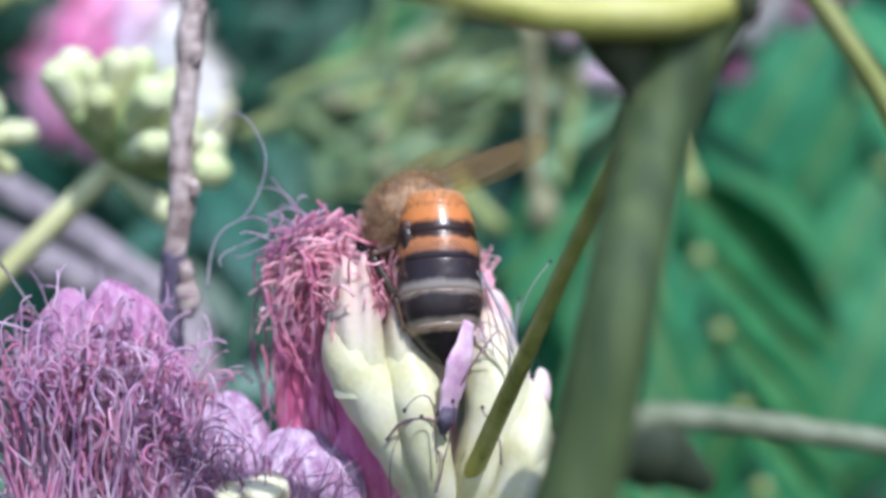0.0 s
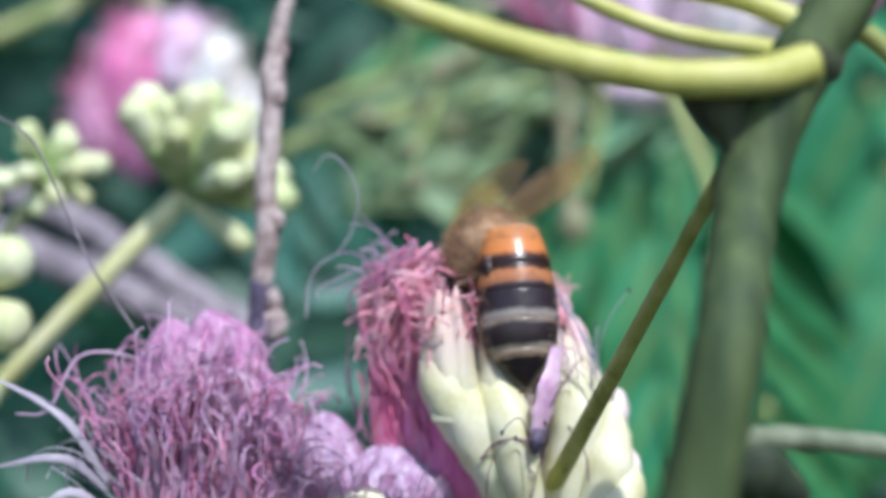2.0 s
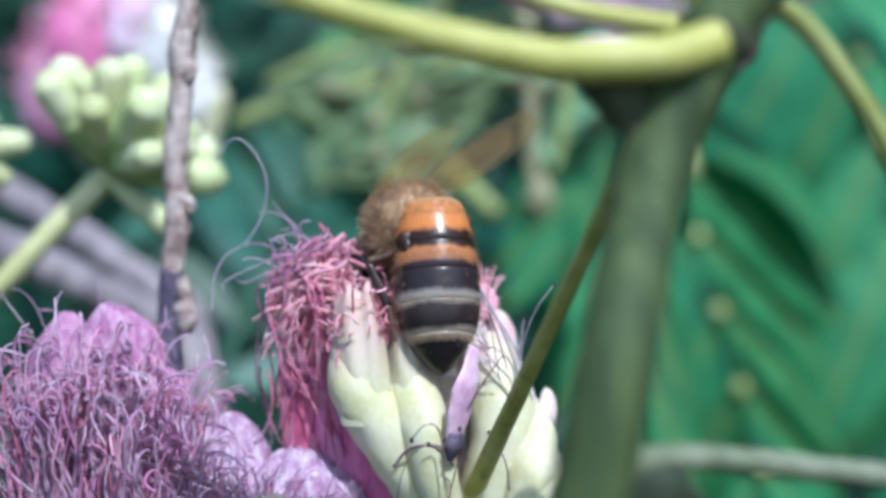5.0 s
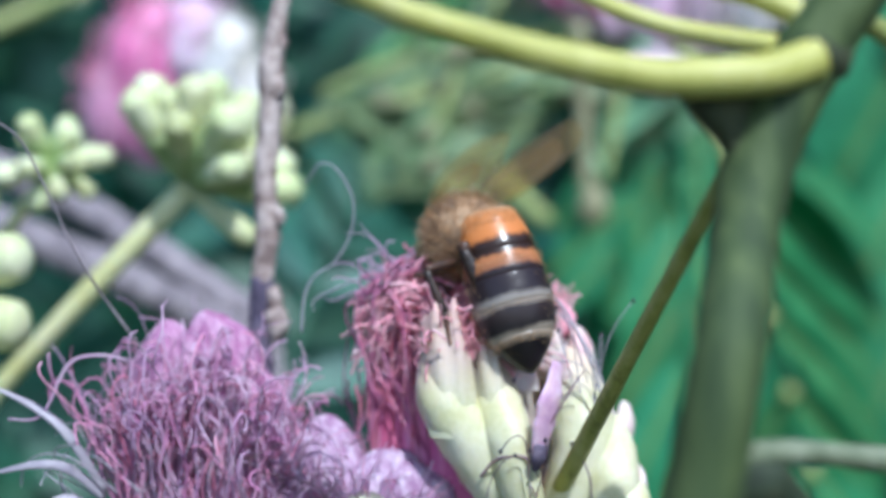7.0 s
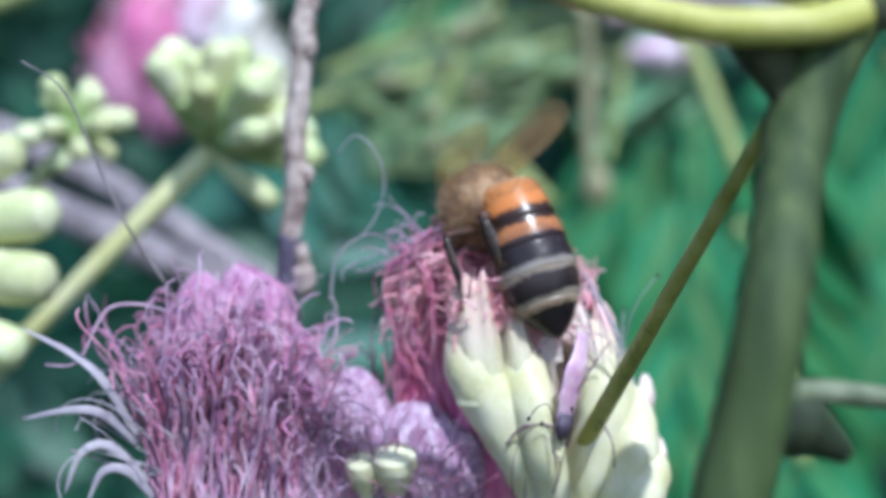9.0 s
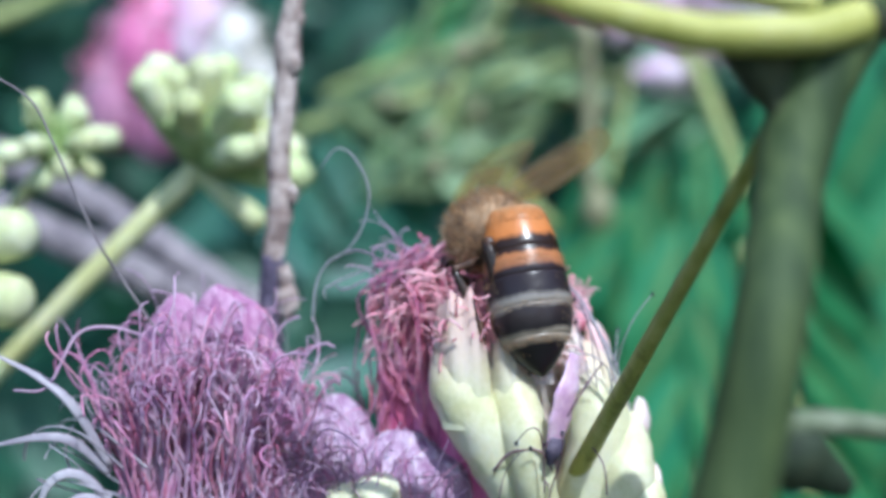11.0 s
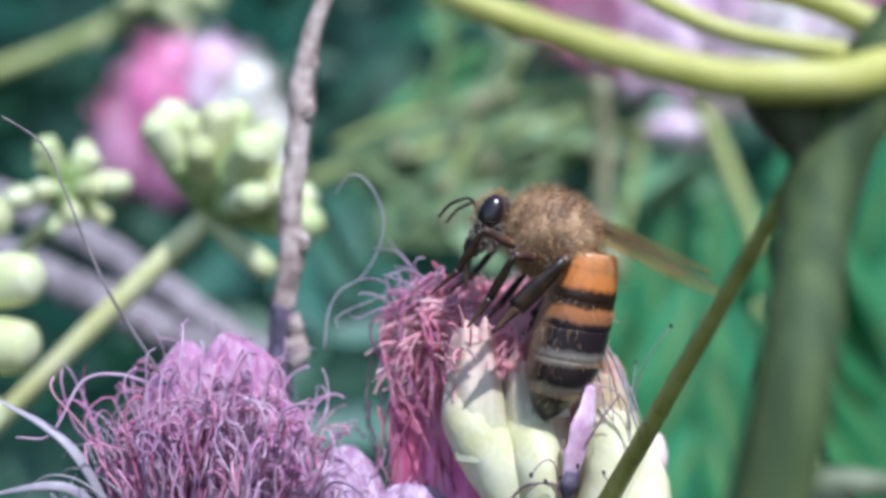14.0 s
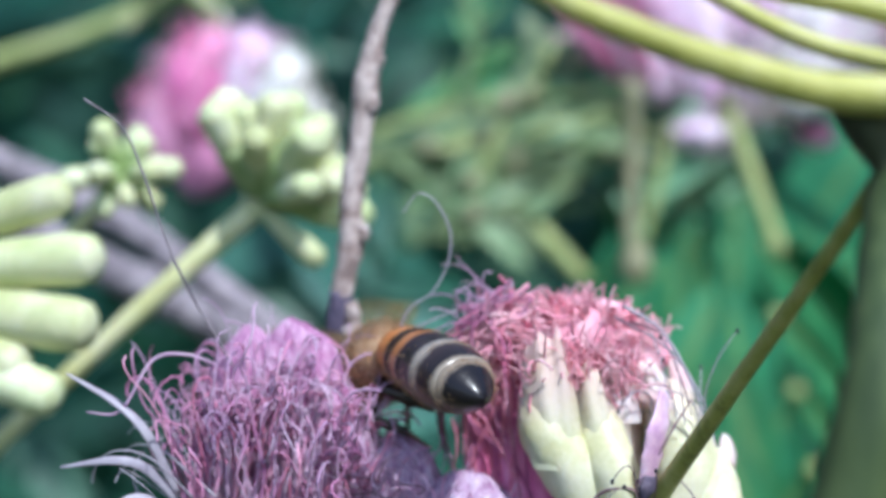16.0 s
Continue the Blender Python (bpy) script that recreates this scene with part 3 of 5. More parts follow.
        ball(bm, Vector(q), (size, size * 0.9, size * 1.2), rough=0.3, seg=10, rings=8)
        part("joint", bm, M_OLIVE, ob, "pale swollen joint")


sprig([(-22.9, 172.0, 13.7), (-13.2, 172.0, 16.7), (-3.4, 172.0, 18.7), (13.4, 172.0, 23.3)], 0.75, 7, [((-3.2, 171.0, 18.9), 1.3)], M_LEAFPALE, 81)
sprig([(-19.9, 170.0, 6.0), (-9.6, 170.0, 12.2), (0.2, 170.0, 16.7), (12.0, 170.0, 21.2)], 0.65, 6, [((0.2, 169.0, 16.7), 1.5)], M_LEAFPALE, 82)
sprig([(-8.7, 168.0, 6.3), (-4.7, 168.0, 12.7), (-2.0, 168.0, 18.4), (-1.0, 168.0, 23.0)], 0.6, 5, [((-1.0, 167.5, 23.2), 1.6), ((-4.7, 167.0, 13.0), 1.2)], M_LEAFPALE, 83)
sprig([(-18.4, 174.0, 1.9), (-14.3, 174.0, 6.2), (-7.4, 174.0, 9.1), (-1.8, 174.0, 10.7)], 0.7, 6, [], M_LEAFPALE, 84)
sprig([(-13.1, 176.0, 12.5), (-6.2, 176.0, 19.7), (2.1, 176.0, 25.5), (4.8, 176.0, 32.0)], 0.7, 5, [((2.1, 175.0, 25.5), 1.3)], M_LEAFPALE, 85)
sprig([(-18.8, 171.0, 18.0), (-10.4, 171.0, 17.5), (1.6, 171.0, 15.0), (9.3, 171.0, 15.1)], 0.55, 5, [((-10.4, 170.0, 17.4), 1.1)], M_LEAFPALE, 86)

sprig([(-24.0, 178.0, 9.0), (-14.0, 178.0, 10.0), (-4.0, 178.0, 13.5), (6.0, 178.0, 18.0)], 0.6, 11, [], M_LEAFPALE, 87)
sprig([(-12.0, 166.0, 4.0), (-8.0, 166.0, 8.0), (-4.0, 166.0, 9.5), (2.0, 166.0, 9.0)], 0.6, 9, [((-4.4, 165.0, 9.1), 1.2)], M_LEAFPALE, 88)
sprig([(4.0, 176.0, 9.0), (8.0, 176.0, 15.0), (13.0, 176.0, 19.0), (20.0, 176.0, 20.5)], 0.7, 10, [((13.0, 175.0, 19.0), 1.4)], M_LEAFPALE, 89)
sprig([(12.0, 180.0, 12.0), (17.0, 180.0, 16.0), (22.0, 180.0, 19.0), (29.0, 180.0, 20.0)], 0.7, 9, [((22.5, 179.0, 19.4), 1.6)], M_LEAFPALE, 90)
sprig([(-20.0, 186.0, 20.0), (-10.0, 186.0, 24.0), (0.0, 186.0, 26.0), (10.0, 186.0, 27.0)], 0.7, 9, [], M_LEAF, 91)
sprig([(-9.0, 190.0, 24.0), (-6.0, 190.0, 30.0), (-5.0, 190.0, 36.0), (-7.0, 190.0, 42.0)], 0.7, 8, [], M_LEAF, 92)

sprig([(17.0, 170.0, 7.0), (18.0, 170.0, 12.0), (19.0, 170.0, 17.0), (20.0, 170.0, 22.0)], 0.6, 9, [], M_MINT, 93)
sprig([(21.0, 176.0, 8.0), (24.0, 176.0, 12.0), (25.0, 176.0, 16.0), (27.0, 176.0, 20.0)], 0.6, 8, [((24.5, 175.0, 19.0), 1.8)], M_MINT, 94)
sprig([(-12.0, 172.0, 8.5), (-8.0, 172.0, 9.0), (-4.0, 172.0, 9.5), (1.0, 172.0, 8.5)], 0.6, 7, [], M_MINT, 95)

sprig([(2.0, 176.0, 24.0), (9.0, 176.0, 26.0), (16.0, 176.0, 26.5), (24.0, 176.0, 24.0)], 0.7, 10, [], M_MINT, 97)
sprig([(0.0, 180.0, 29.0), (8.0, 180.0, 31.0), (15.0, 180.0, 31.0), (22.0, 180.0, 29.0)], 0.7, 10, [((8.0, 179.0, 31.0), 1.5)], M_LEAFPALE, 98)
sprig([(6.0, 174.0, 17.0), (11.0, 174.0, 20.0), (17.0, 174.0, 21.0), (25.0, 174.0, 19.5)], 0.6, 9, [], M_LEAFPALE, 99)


def foliage(name, count, box, size, mat, seed, label, rest):
    """Loose leaves that nobody could count, on short twigs that reach back into the bank."""
    rng = random.Random(seed)
    ob = thing(name, rest, label, "foliage", kind="stuff")
    verts, faces = [], []
    lo, hi = box
    for _ in range(count):
        p = Vector([rng.uniform(lo[k], hi[k]) for k in range(3)])
        l = rng.uniform(*size)
        vs, fs = leaf_rows(l, l * rng.uniform(0.2, 0.34), 5)
        m = Euler((rng.uniform(0.6, 2.2), rng.uniform(-0.7, 0.7), rng.uniform(0, 6.28))).to_matrix()
        s = len(verts)
        verts += [(p + m @ Vector(v) - Vector(rest)) * 0.001 for v in vs]
        faces += [tuple(i + s for i in f) for f in fs]
    me = bpy.data.meshes.new(name)
    me.from_pydata(verts, [], faces)
    dress("leaves", me, mat, ob, kind="stuff")
    return ob


foliage("background_foliage", 2600, ((-260, 215, -190), (260, 420, 170)), (16, 34), M_FAR, 21, "dense dark green leaves far out of focus", (0, 320, -190))


# ---- stems behind ----
def stalk(name, pts, radii, mat, label, category="stem", group="", rough=0.08, seg=12):
    ob = thing(name, pts[0], label, category, group)
    bm = bmesh.new()
    tube(bm, pts, radii, seg, rough)
    part("shaft", bm, mat, ob)
    return ob


hanging = stalk("hanging_stalk", [(12.3, 150.0, 23.7), (12.9, 152.0, 15.2), (13.1, 152.0, 7.0), (13.6, 152.0, 3.5)], [0.95, 0.9, 0.85, 1.0], M_OLIVE, "olive hanging stalk with a swollen end")
bm = bmesh.new()
ball(bm, Vector((13.8, 152.0, 3.5)), (1.7, 1.6, 2.3), rough=0.3)
part("swollen_end", bm, M_OLIVE, hanging)
stalk("slanting_stalk", [(-6.8, 175.0, 19.7), (-3.1, 172.0, 14.7), (3.2, 170.0, 8.5), (9.8, 168.0, 1.8)], [1.2, 1.3, 1.3, 1.0], M_OLIVE2, "yellow-green slanting stalk behind the flowers", group="slanting stalks")
stalk("slanting_stalk", [(24.7, 172.0, 30.0), (28.3, 170.0, 20.5), (30.9, 169.0, 13.4), (33.5, 168.0, 6.3)], [1.1, 1.0, 1.0, 1.1], M_OLIVE2, "yellow-green slanting stalk behind the flowers", group="slanting stalks")
stalk("slanting_stalk", [(-96.8, 195.0, 15.9), (-77.9, 195.0, 27.5), (-63.6, 195.0, 33.1), (-52.4, 195.0, 38.4), (-47.0, 194.0, 42.2)], [1.5, 1.4, 1.3, 1.2, 1.2], M_OLIVE2, "yellow-green slanting stalk behind the flowers", group="slanting stalks")
stalk("grey_stick", [(-67.4, 135.0, 11.2), (-42.2, 130.0, 1.1), (-23.5, 125.0, -7.2), (-18.6, 122.5, -12.5), (-16.0, 121.0, -27.0)], [1.7, 1.8, 1.7, 1.7, 1.6], M_STICK, "mauve-grey leafless stick behind the flowers", "stick", "grey sticks", 0.15)
stalk("grey_stick", [(-69.9, 140.0, 16.3), (-41.9, 136.0, 5.7), (-24.5, 130.0, -4.3), (-19.6, 127.5, -8.6), (-16.8, 126.0, -26.0)], [1.6, 1.7, 1.5, 1.4, 1.3], M_STICK, "mauve-grey leafless stick behind the flowers", "stick", "grey sticks", 0.15)

for stick, spots in zip([o for o in bpy.data.objects if o.name.startswith("grey_stick")],
                        (((-35.5, 129.0, -1.4), (-27.0, 126.0, -5.4)), ((-33.3, 133.0, 0.9), (-22.4, 129.0, -5.8)))):
    for p in spots:
        bm = bmesh.new()
        ball(bm, Vector(p), (2.0, 1.8, 1.7), rough=0.3)
        part("knot", bm, M_STICK, stick)

# ---- dead twig ----
twig = thing("dead_twig", (-13.2, 84.0, -11.1), "upright grey-brown dead twig with knobbly bark and a dark base", "twig")
bm = bmesh.new()
tube(bm, [(-10.9, 84.0, 17.4), (-11.6, 84.0, 15.4), (-12.0, 84.0, 13.3), (-12.3, 84.0, 11.2), (-12.4, 84.0, 8.4), (-12.8, 84.0, 4.9), (-12.7, 84.0, 1.4), (-13.0, 84.0, -0.5), (-13.1, 84.0, -1.7)],
     [0.50, 0.55, 0.66, 0.86, 0.70, 0.70, 0.78, 0.72, 0.68], 14, 0.16)
part("shaft", bm, M_TWIG, twig)
# the shadowed lower length is a separate piece in a darker colour
bm = bmesh.new()
tube(bm, [(-13.1, 84.0, -1.4), (-13.3, 84.0, -4.1), (-13.4, 84.0, -6.2), (-13.4, 84.0, -9.0), (-13.2, 84.0, -16.0)], [0.70, 0.74, 0.85, 0.95, 1.0], 14, 0.2)
part("dark_base", bm, M_TWIGDARK, twig, "blue-black bark with shadow in its colour")
for p, r in (((-11.6, 83.7, 13.0), 0.4), ((-11.9, 83.6, 10.3), 0.5), ((-11.9, 83.6, 2.3), 0.35), ((-12.2, 83.6, -4.1), 0.75), ((-12.3, 83.6, -2.7), 0.5)):
    bm = bmesh.new()
    ball(bm, Vector(p), (r, r, r * 1.6), rough=0.35)
    part("knot", bm, M_TWIG, twig)


# ---- buds and blossoms behind ----
def bud(bm, root, tip, r, seg=12):
    """A plump club-shaped bud on a narrow foot."""
    a, b = Vector(root), Vector(tip)
    tube(bm, [a, a.lerp(b, 0.3), a.lerp(b, 0.65), a.lerp(b, 0.9), b], [r * 0.45, r * 0.7, r, r * 0.95, r * 0.25], seg, 0.06, 4)
    return bm


def bud_cluster(centre, stem, stem_r, size, count, cone, axis, mat, label, seed, thick=0.22):
    rng = random.Random(seed)
    ob = thing("bud_cluster", stem[0], label, "flower bud", "clusters of mimosa buds")
    bm = bmesh.new()
    tube(bm, stem, [stem_r, stem_r, stem_r * 1.25], 10, 0.06)
    part("stalk", bm, M_PALE, ob)
    c, ax = Vector(centre), Vector(axis).normalized()
    for k in range(count):
        cosine = 1 - (1 - math.cos(radians(cone))) * (k + 0.5) / count
        a = k * 2.39996 + rng.uniform(-0.2, 0.2)
        s = math.sqrt(max(0, 1 - cosine * cosine))
        side = ax.orthogonal().normalized()
        d = (ax * cosine + (side * math.cos(a) + ax.cross(side) * math.sin(a)) * s).normalized()
        l = size * rng.uniform(0.85, 1.15)
        bm = bmesh.new()
        a, b = c + d * size * 0.08, c + d * l
        bud(bm, a, b, l * thick)
        piece = part("bud", bm, mat, ob)
        bm = bmesh.new()
        tube(bm, [a, a.lerp(b, 0.25), a.lerp(b, 0.52)], [l * thick * 0.52, l * thick * 0.8, l * thick * 1.0], 10, 0.05, 4)
        part("calyx", bm, M_CALYX, piece, "green calyx")
    return ob


bud_cluster((-20.8, 101.0, 5.1), [(-48.0, 104.0, -22.4), (-33.1, 102.0, -7.1), (-20.9, 101.0, 4.9)], 0.75, 8.0, 19, 64, (0.52, -0.12, 0.82), M_BUD,
            "cream and green club-shaped mimosa buds on a straight pale stalk", 31, 0.16)
bm = bmesh.new()
bud(bm, (-20.6, 100.0, 4.3), (-15.8, 99.5, 0.6), 0.95)
cl = [o for o in bpy.data.objects if o.name.startswith("bud_cluster")][0]
part("bud", bm, M_BUD, cl)
bud_cluster((-31.8, 103.0, 6.7), [(-46.3, 107.0, -11.5), (-36.7, 105.0, 0.9), (-32.2, 103.0, 6.0)], 0.5, 4.2, 13, 130, (0.3, -0.5, 0.6), M_BUD,
            "small cluster of yellow-green mimosa buds", 32, 0.19)

bud_cluster((-46.5, 193.0, 42.6), [(-56.0, 195.0, 35.0), (-51.0, 194.5, 39.0), (-47.0, 193.5, 42.2)], 0.8, 8.5, 12, 120, (0.7, -0.3, 0.3), M_BUD,
            "pale yellow-green mimosa buds on a far slanting stalk", 33, 0.2)


def big_buds():
    ob = thing("bud_cluster", (-39.8, 92.0, -12.2), "cluster of large plump cream-green mimosa buds", "flower bud", "clusters of mimosa buds")
    hub = Vector((-47.5, 92.0, -2.6))
    bm = bmesh.new()
    tube(bm, [(-39.8, 92.0, -12.2), (-46.4, 92.5, -8.7), tuple(hub)], [1.0, 1.0, 1.5], 10, 0.06)
    part("stalk", bm, M_PALE, ob)
    for root, tip, r in (((-45.0, 92.0, -1.8), (-29.2, 89.0, 0.1), 1.80), ((-45.0, 91.0, -3.4), (-29.1, 88.0, -4.5), 1.85), ((-45.5, 92.0, -0.5), (-31.8, 90.0, 4.4), 1.55),
                         ((-44.5, 91.0, -4.8), (-33.4, 88.0, -7.4), 1.6), ((-43.0, 90.0, -6.0), (-31.0, 87.5, -9.2), 1.55)):
        bm = bmesh.new()
        a, b = Vector(root), Vector(tip)
        tube(bm, [a, a.lerp(b, 0.3), a.lerp(b, 0.6), a.lerp(b, 0.86), a.lerp(b, 0.96), b], [r * 0.5, r * 0.85, r * 0.95, r, r * 0.85, r * 0.3], 18, 0.04, 5)
        part("bud", bm, M_BUD, ob)


big_buds()


def tuft(name, base, way, count, length, spread, radius, mat, label, seed, curl=1.0, core=None, mat_core=None):
    """A pompon of silky stamens over a cluster of pale florets."""
    rng = random.Random(seed)
    ob = thing(name, base, label, "flower", "mimosa blossoms")
    w = Vector(way).normalized()
    curves = []
    for _ in range(count):
        d = (w + Vector((rng.gauss(0, spread), rng.gauss(0, spread), rng.gauss(0, spread)))).normalized()
        curves.append(hair(rng, Vector(base) + d * 1.0, d, length * rng.uniform(0.65, 1.1), curl, n=7))
    strands("stamen_tuft", curves, radius, mat, ob)
    if mat_core:
        lump("cushion", tuple(Vector(base) + w * length * 0.42), (length * spread * 1.5, length * spread * 1.3, length * 0.5), mat_core, ob, "matted stamens", 0.0, seed)
    if core:
        for k in range(core[0]):
            d = (w * 0.4 + Vector((rng.gauss(0, 0.7), rng.gauss(0, 0.7), rng.gauss(0, 0.7)))).normalized()
            bm = bmesh.new()
            bud(bm, Vector(base), Vector(base) + d * core[1] * rng.uniform(0.8, 1.1), core[1] * 0.2)
            part("floret", bm, M_CREAM, ob)
    return ob


def far_blossom():
    """One big blossom out of focus: magenta low down, hot pink above, fading to white on its sunny side."""
    rng = random.Random(41)
    ob = thing("mimosa_blossom", (-33.0, 153.0, 8.0), "hot pink silky mimosa blossom fading to white, out of focus", "flower", "mimosa blossoms")
    for k, (c, r, mat) in enumerate((((-35.6, 153.0, 21.0), (5.0, 4.0, 6.6), M_PINKMAT), ((-39.8, 154.0, 16.0), (3.8, 3.4, 5.6), M_ROSEMAT), ((-35.0, 155.0, 14.5), (4.2, 3.4, 5.6), M_ROSEMAT),
                                     ((-30.4, 152.0, 22.6), (3.6, 3.4, 5.0), M_FARBLUSHMAT), ((-26.6, 151.0, 20.2), (3.4, 3.2, 5.2), M_PALEMAT), ((-24.0, 150.5, 15.5), (3.0, 3.0, 5.0), M_PALEMAT))):
        lump("cushion", c, r, mat, ob, "matted silky stamens", 0.08, k + 20.0)
        curves = []
        for _ in range(70):
            n = Vector((rng.gauss(0, 1), rng.gauss(-0.4, 0.8), abs(rng.gauss(0, 1)))).normalized()
            curves.append(hair(rng, Vector(c) + Vector((n.x * r[0], n.y * r[1], n.z * r[2])) * 0.9, n + Vector((0, 0, 0.5)), rng.uniform(1.5, 3.2), 0.8, 0.0, 6))
        strands("stamen_tuft", curves, 0.16, M_HOTPINK if k < 3 else M_FARBLUSH if k == 3 else M_FARCREAM, ob)
    for k in range(8):
        p = Vector((-29.0 + 0.9 * k, 151.0, 10.0))
        bm = bmesh.new()
        bud(bm, tuple(p - Vector((0, 0, 3))), tuple(p + Vector((0.3 * k, -1.0, 6.0))), 1.1)
        part("floret", bm, M_CREAM, ob)


far_blossom()


def upper_blossom():
    """A large puff of silky stamens behind the fork: pink on one side, nearly white on the other."""
    rng = random.Random(44)
    foot = Vector((30.2, 172.0, 24.8))
    ob = thing("mimosa_blossom", tuple(foot), "large pale pink and white silky mimosa blossom behind the branch", "flower", "mimosa blossoms")
    spots = (((11.6, 173.0, 34.9), M_PINKMAT, 3.6, 7.5), ((16.9, 172.0, 33.5), M_FARBLUSHMAT, 4.2, 8.8), ((22.8, 171.0, 34.3), M_FARBLUSHMAT, 4.6, 9.8),
             ((29.8, 172.0, 33.4), M_FARBLUSHMAT, 4.4, 9.0), ((36.0, 171.0, 33.5), M_PALEMAT, 4.4, 9.4), ((42.6, 172.0, 34.8), M_PALEMAT, 4.4, 9.6),
             ((49.3, 173.0, 36.0), M_FARBLUSHMAT, 4.2, 9.0), ((55.0, 173.0, 38.5), M_PINKMAT, 3.8, 8.0), ((20.0, 178.0, 28.5), M_BLUSHMAT, 4.2, 5.0), ((25.0, 178.0, 27.5), M_BLUSHMAT, 3.6, 4.0))
    for k, (c, mat, r, h) in enumerate(spots):
        lump("cushion", c, (r, 3.4, h), mat, ob, "matted silky stamens", 0.09 * (k - 3.5), k)
    for mat, count, lo, hi in ((M_HOTPINK, 60, -1.0, -0.6), (M_FARBLUSH, 110, -0.8, 0.9), (M_WHITEFIL, 50, -0.2, 0.7), (M_HOTPINK, 30, 0.7, 1.0)):
        curves = []
        for _ in range(count):
            f = rng.uniform(lo, hi)
            root = foot + Vector((f * 21, rng.uniform(-4.5, -2), rng.uniform(-0.5, 9) + 5 * f * f))
            curves.append(hair(rng, root, (f * 0.8 + rng.gauss(0, 0.25), rng.gauss(-0.1, 0.2), 1), rng.uniform(5, 10), 0.6, 0.0, 7))
        strands("stamen_tuft", curves, 0.30, mat, ob)
    for k in range(9):
        p = foot + Vector(((k - 4) * 1.6, rng.uniform(-1, 1), -1.0 + 0.12 * (k - 4) ** 2))
        bm = bmesh.new()
        bud(bm, tuple(p - Vector((0, 0, 1.5))), tuple(p + Vector(((k - 4) * 0.4, -1.0, 5))), 1.1)
        part("floret", bm, M_TIP, ob)


upper_blossom()
tuft("mimosa_blossom", (23.1, 170.0, 19.0), (0.1, -0.1, 0.6), 110, 3.8, 0.6, 0.25, M_FARBLUSH, "small pale mimosa blossom out of focus", 46, 0.6, (4, 2.5), M_FARBLUSHMAT)
tuft("mimosa_blossom", (39.6, 176.0, 20.7), (0.1, -0.1, 0.6), 90, 3.0, 0.5, 0.25, M_HOTPINK, "small pink mimosa blossom out of focus", 48, 0.6, None, M_PINKMAT)

# ---- main branch ----
branch = thing("mimosa_branch", (5.9, 48.0, -15.1), "green mimosa branch with a swollen node and forking stalks", "branch")
bm = bmesh.new()
tube(bm, [(5.9, 48.0, -15.1), (7.6, 48.0, -8.9), (8.8, 48.0, -3.2), (10.2, 51.5, 1.3), (11.3, 52.8, 4.6), (12.9, 52.8, 7.7), (14.8, 52.8, 10.5), (16.8, 52.8, 14.0)],
     [1.50, 1.42, 1.32, 1.32, 1.46, 1.40, 1.30, 1.2], 20, 0.05, 8)
part("main_stem", bm, M_STEM, branch)
bm = bmesh.new()
tube(bm, [(11.0, 52.3, 2.4), (10.5, 52.8, 4.5), (9.9, 53.0, 6.0), (9.5, 53.2, 7.4)], [0.8, 1.25, 2.0, 2.5], 18, 0.06, 6, flat=0.6)
part("axil_flange", bm, M_NODE, branch)
bm = bmesh.new()
ball(bm, Vector((13.2, 52.6, 7.9)), (1.42, 1.25, 1.36), rough=0.2)
part("node", bm, M_NODE, branch)
bm = bmesh.new()
for k, dx in enumerate((-0.35, 0.0, 0.32)):
    ball(bm, Vector((10.3, 50.6, 6.8)) + Vector((dx, 0.1 * k, 0.06 * (k % 2))), (0.3, 0.25, 0.2), seg=10, rings=8, rough=0.35)
part("dry_scale", bm, M_DUSTY, branch, "pale crumbling bud scale")
bm = bmesh.new()
tube(bm, [(13.0, 51.8, 7.6), (10.7, 51.0, 7.0), (6.8, 50.3, 6.9), (3.2, 49.8, 7.6), (0.1, 49.3, 8.4), (-3.1, 48.8, 9.5), (-7.0, 47.8, 11.5), (-11.4, 47.0, 15.0)], [0.84, 0.78, 0.72, 0.66, 0.58, 0.52, 0.48, 0.44], 14, 0.05, 8)
part("arching_stalk", bm, M_STALK, branch)
bm = bmesh.new()
tube(bm, [(11.7, 52.8, 8.3), (7.9, 53.8, 9.2), (4.6, 53.8, 10.5), (1.5, 53.8, 12.3), (-1.9, 53.8, 15.6)], [0.45, 0.40, 0.36, 0.36, 0.34], 10, 0.05, 8)
part("arching_stalk", bm, M_STALK, branch)
bm = bmesh.new()
tube(bm, [(13.7, 52.8, 9.0), (10.2, 53.8, 10.7), (4.7, 54.8, 11.8), (0.1, 54.8, 13.0), (-4.2, 54.8, 15.9)], [0.6, 0.5, 0.45, 0.45, 0.42], 10, 0.05, 8)
part("arching_stalk", bm, M_STALK, branch)
bm = bmesh.new()
tube(bm, [(13.9, 53.2, 8.4), (15.4, 53.8, 9.2), (16.8, 54.0, 8.4), (18.3, 54.0, 6.4), (19.7, 54.0, 4.2), (21.0, 54.0, 1.4)], [0.5, 0.45, 0.42, 0.42, 0.45, 0.5], 10, 0.05, 8)
part("side_stalk", bm, M_SIDE, branch)
bm = bmesh.new()
tube(bm, [(10.8, 52.6, 5.6), (10.2, 54.6, 3.7), (8.9, 59.3, -0.2), (7.5, 64.6, -4.4), (6.0, 70.1, -8.9), (4.5, 75.6, -13.4), (3.8, 78.0, -15.4)], [0.34, 0.36, 0.38, 0.42, 0.48, 0.55, 0.6], 12, 0.06, 6)
part("thin_stalk", bm, M_THIN, branch)
bm = bmesh.new()
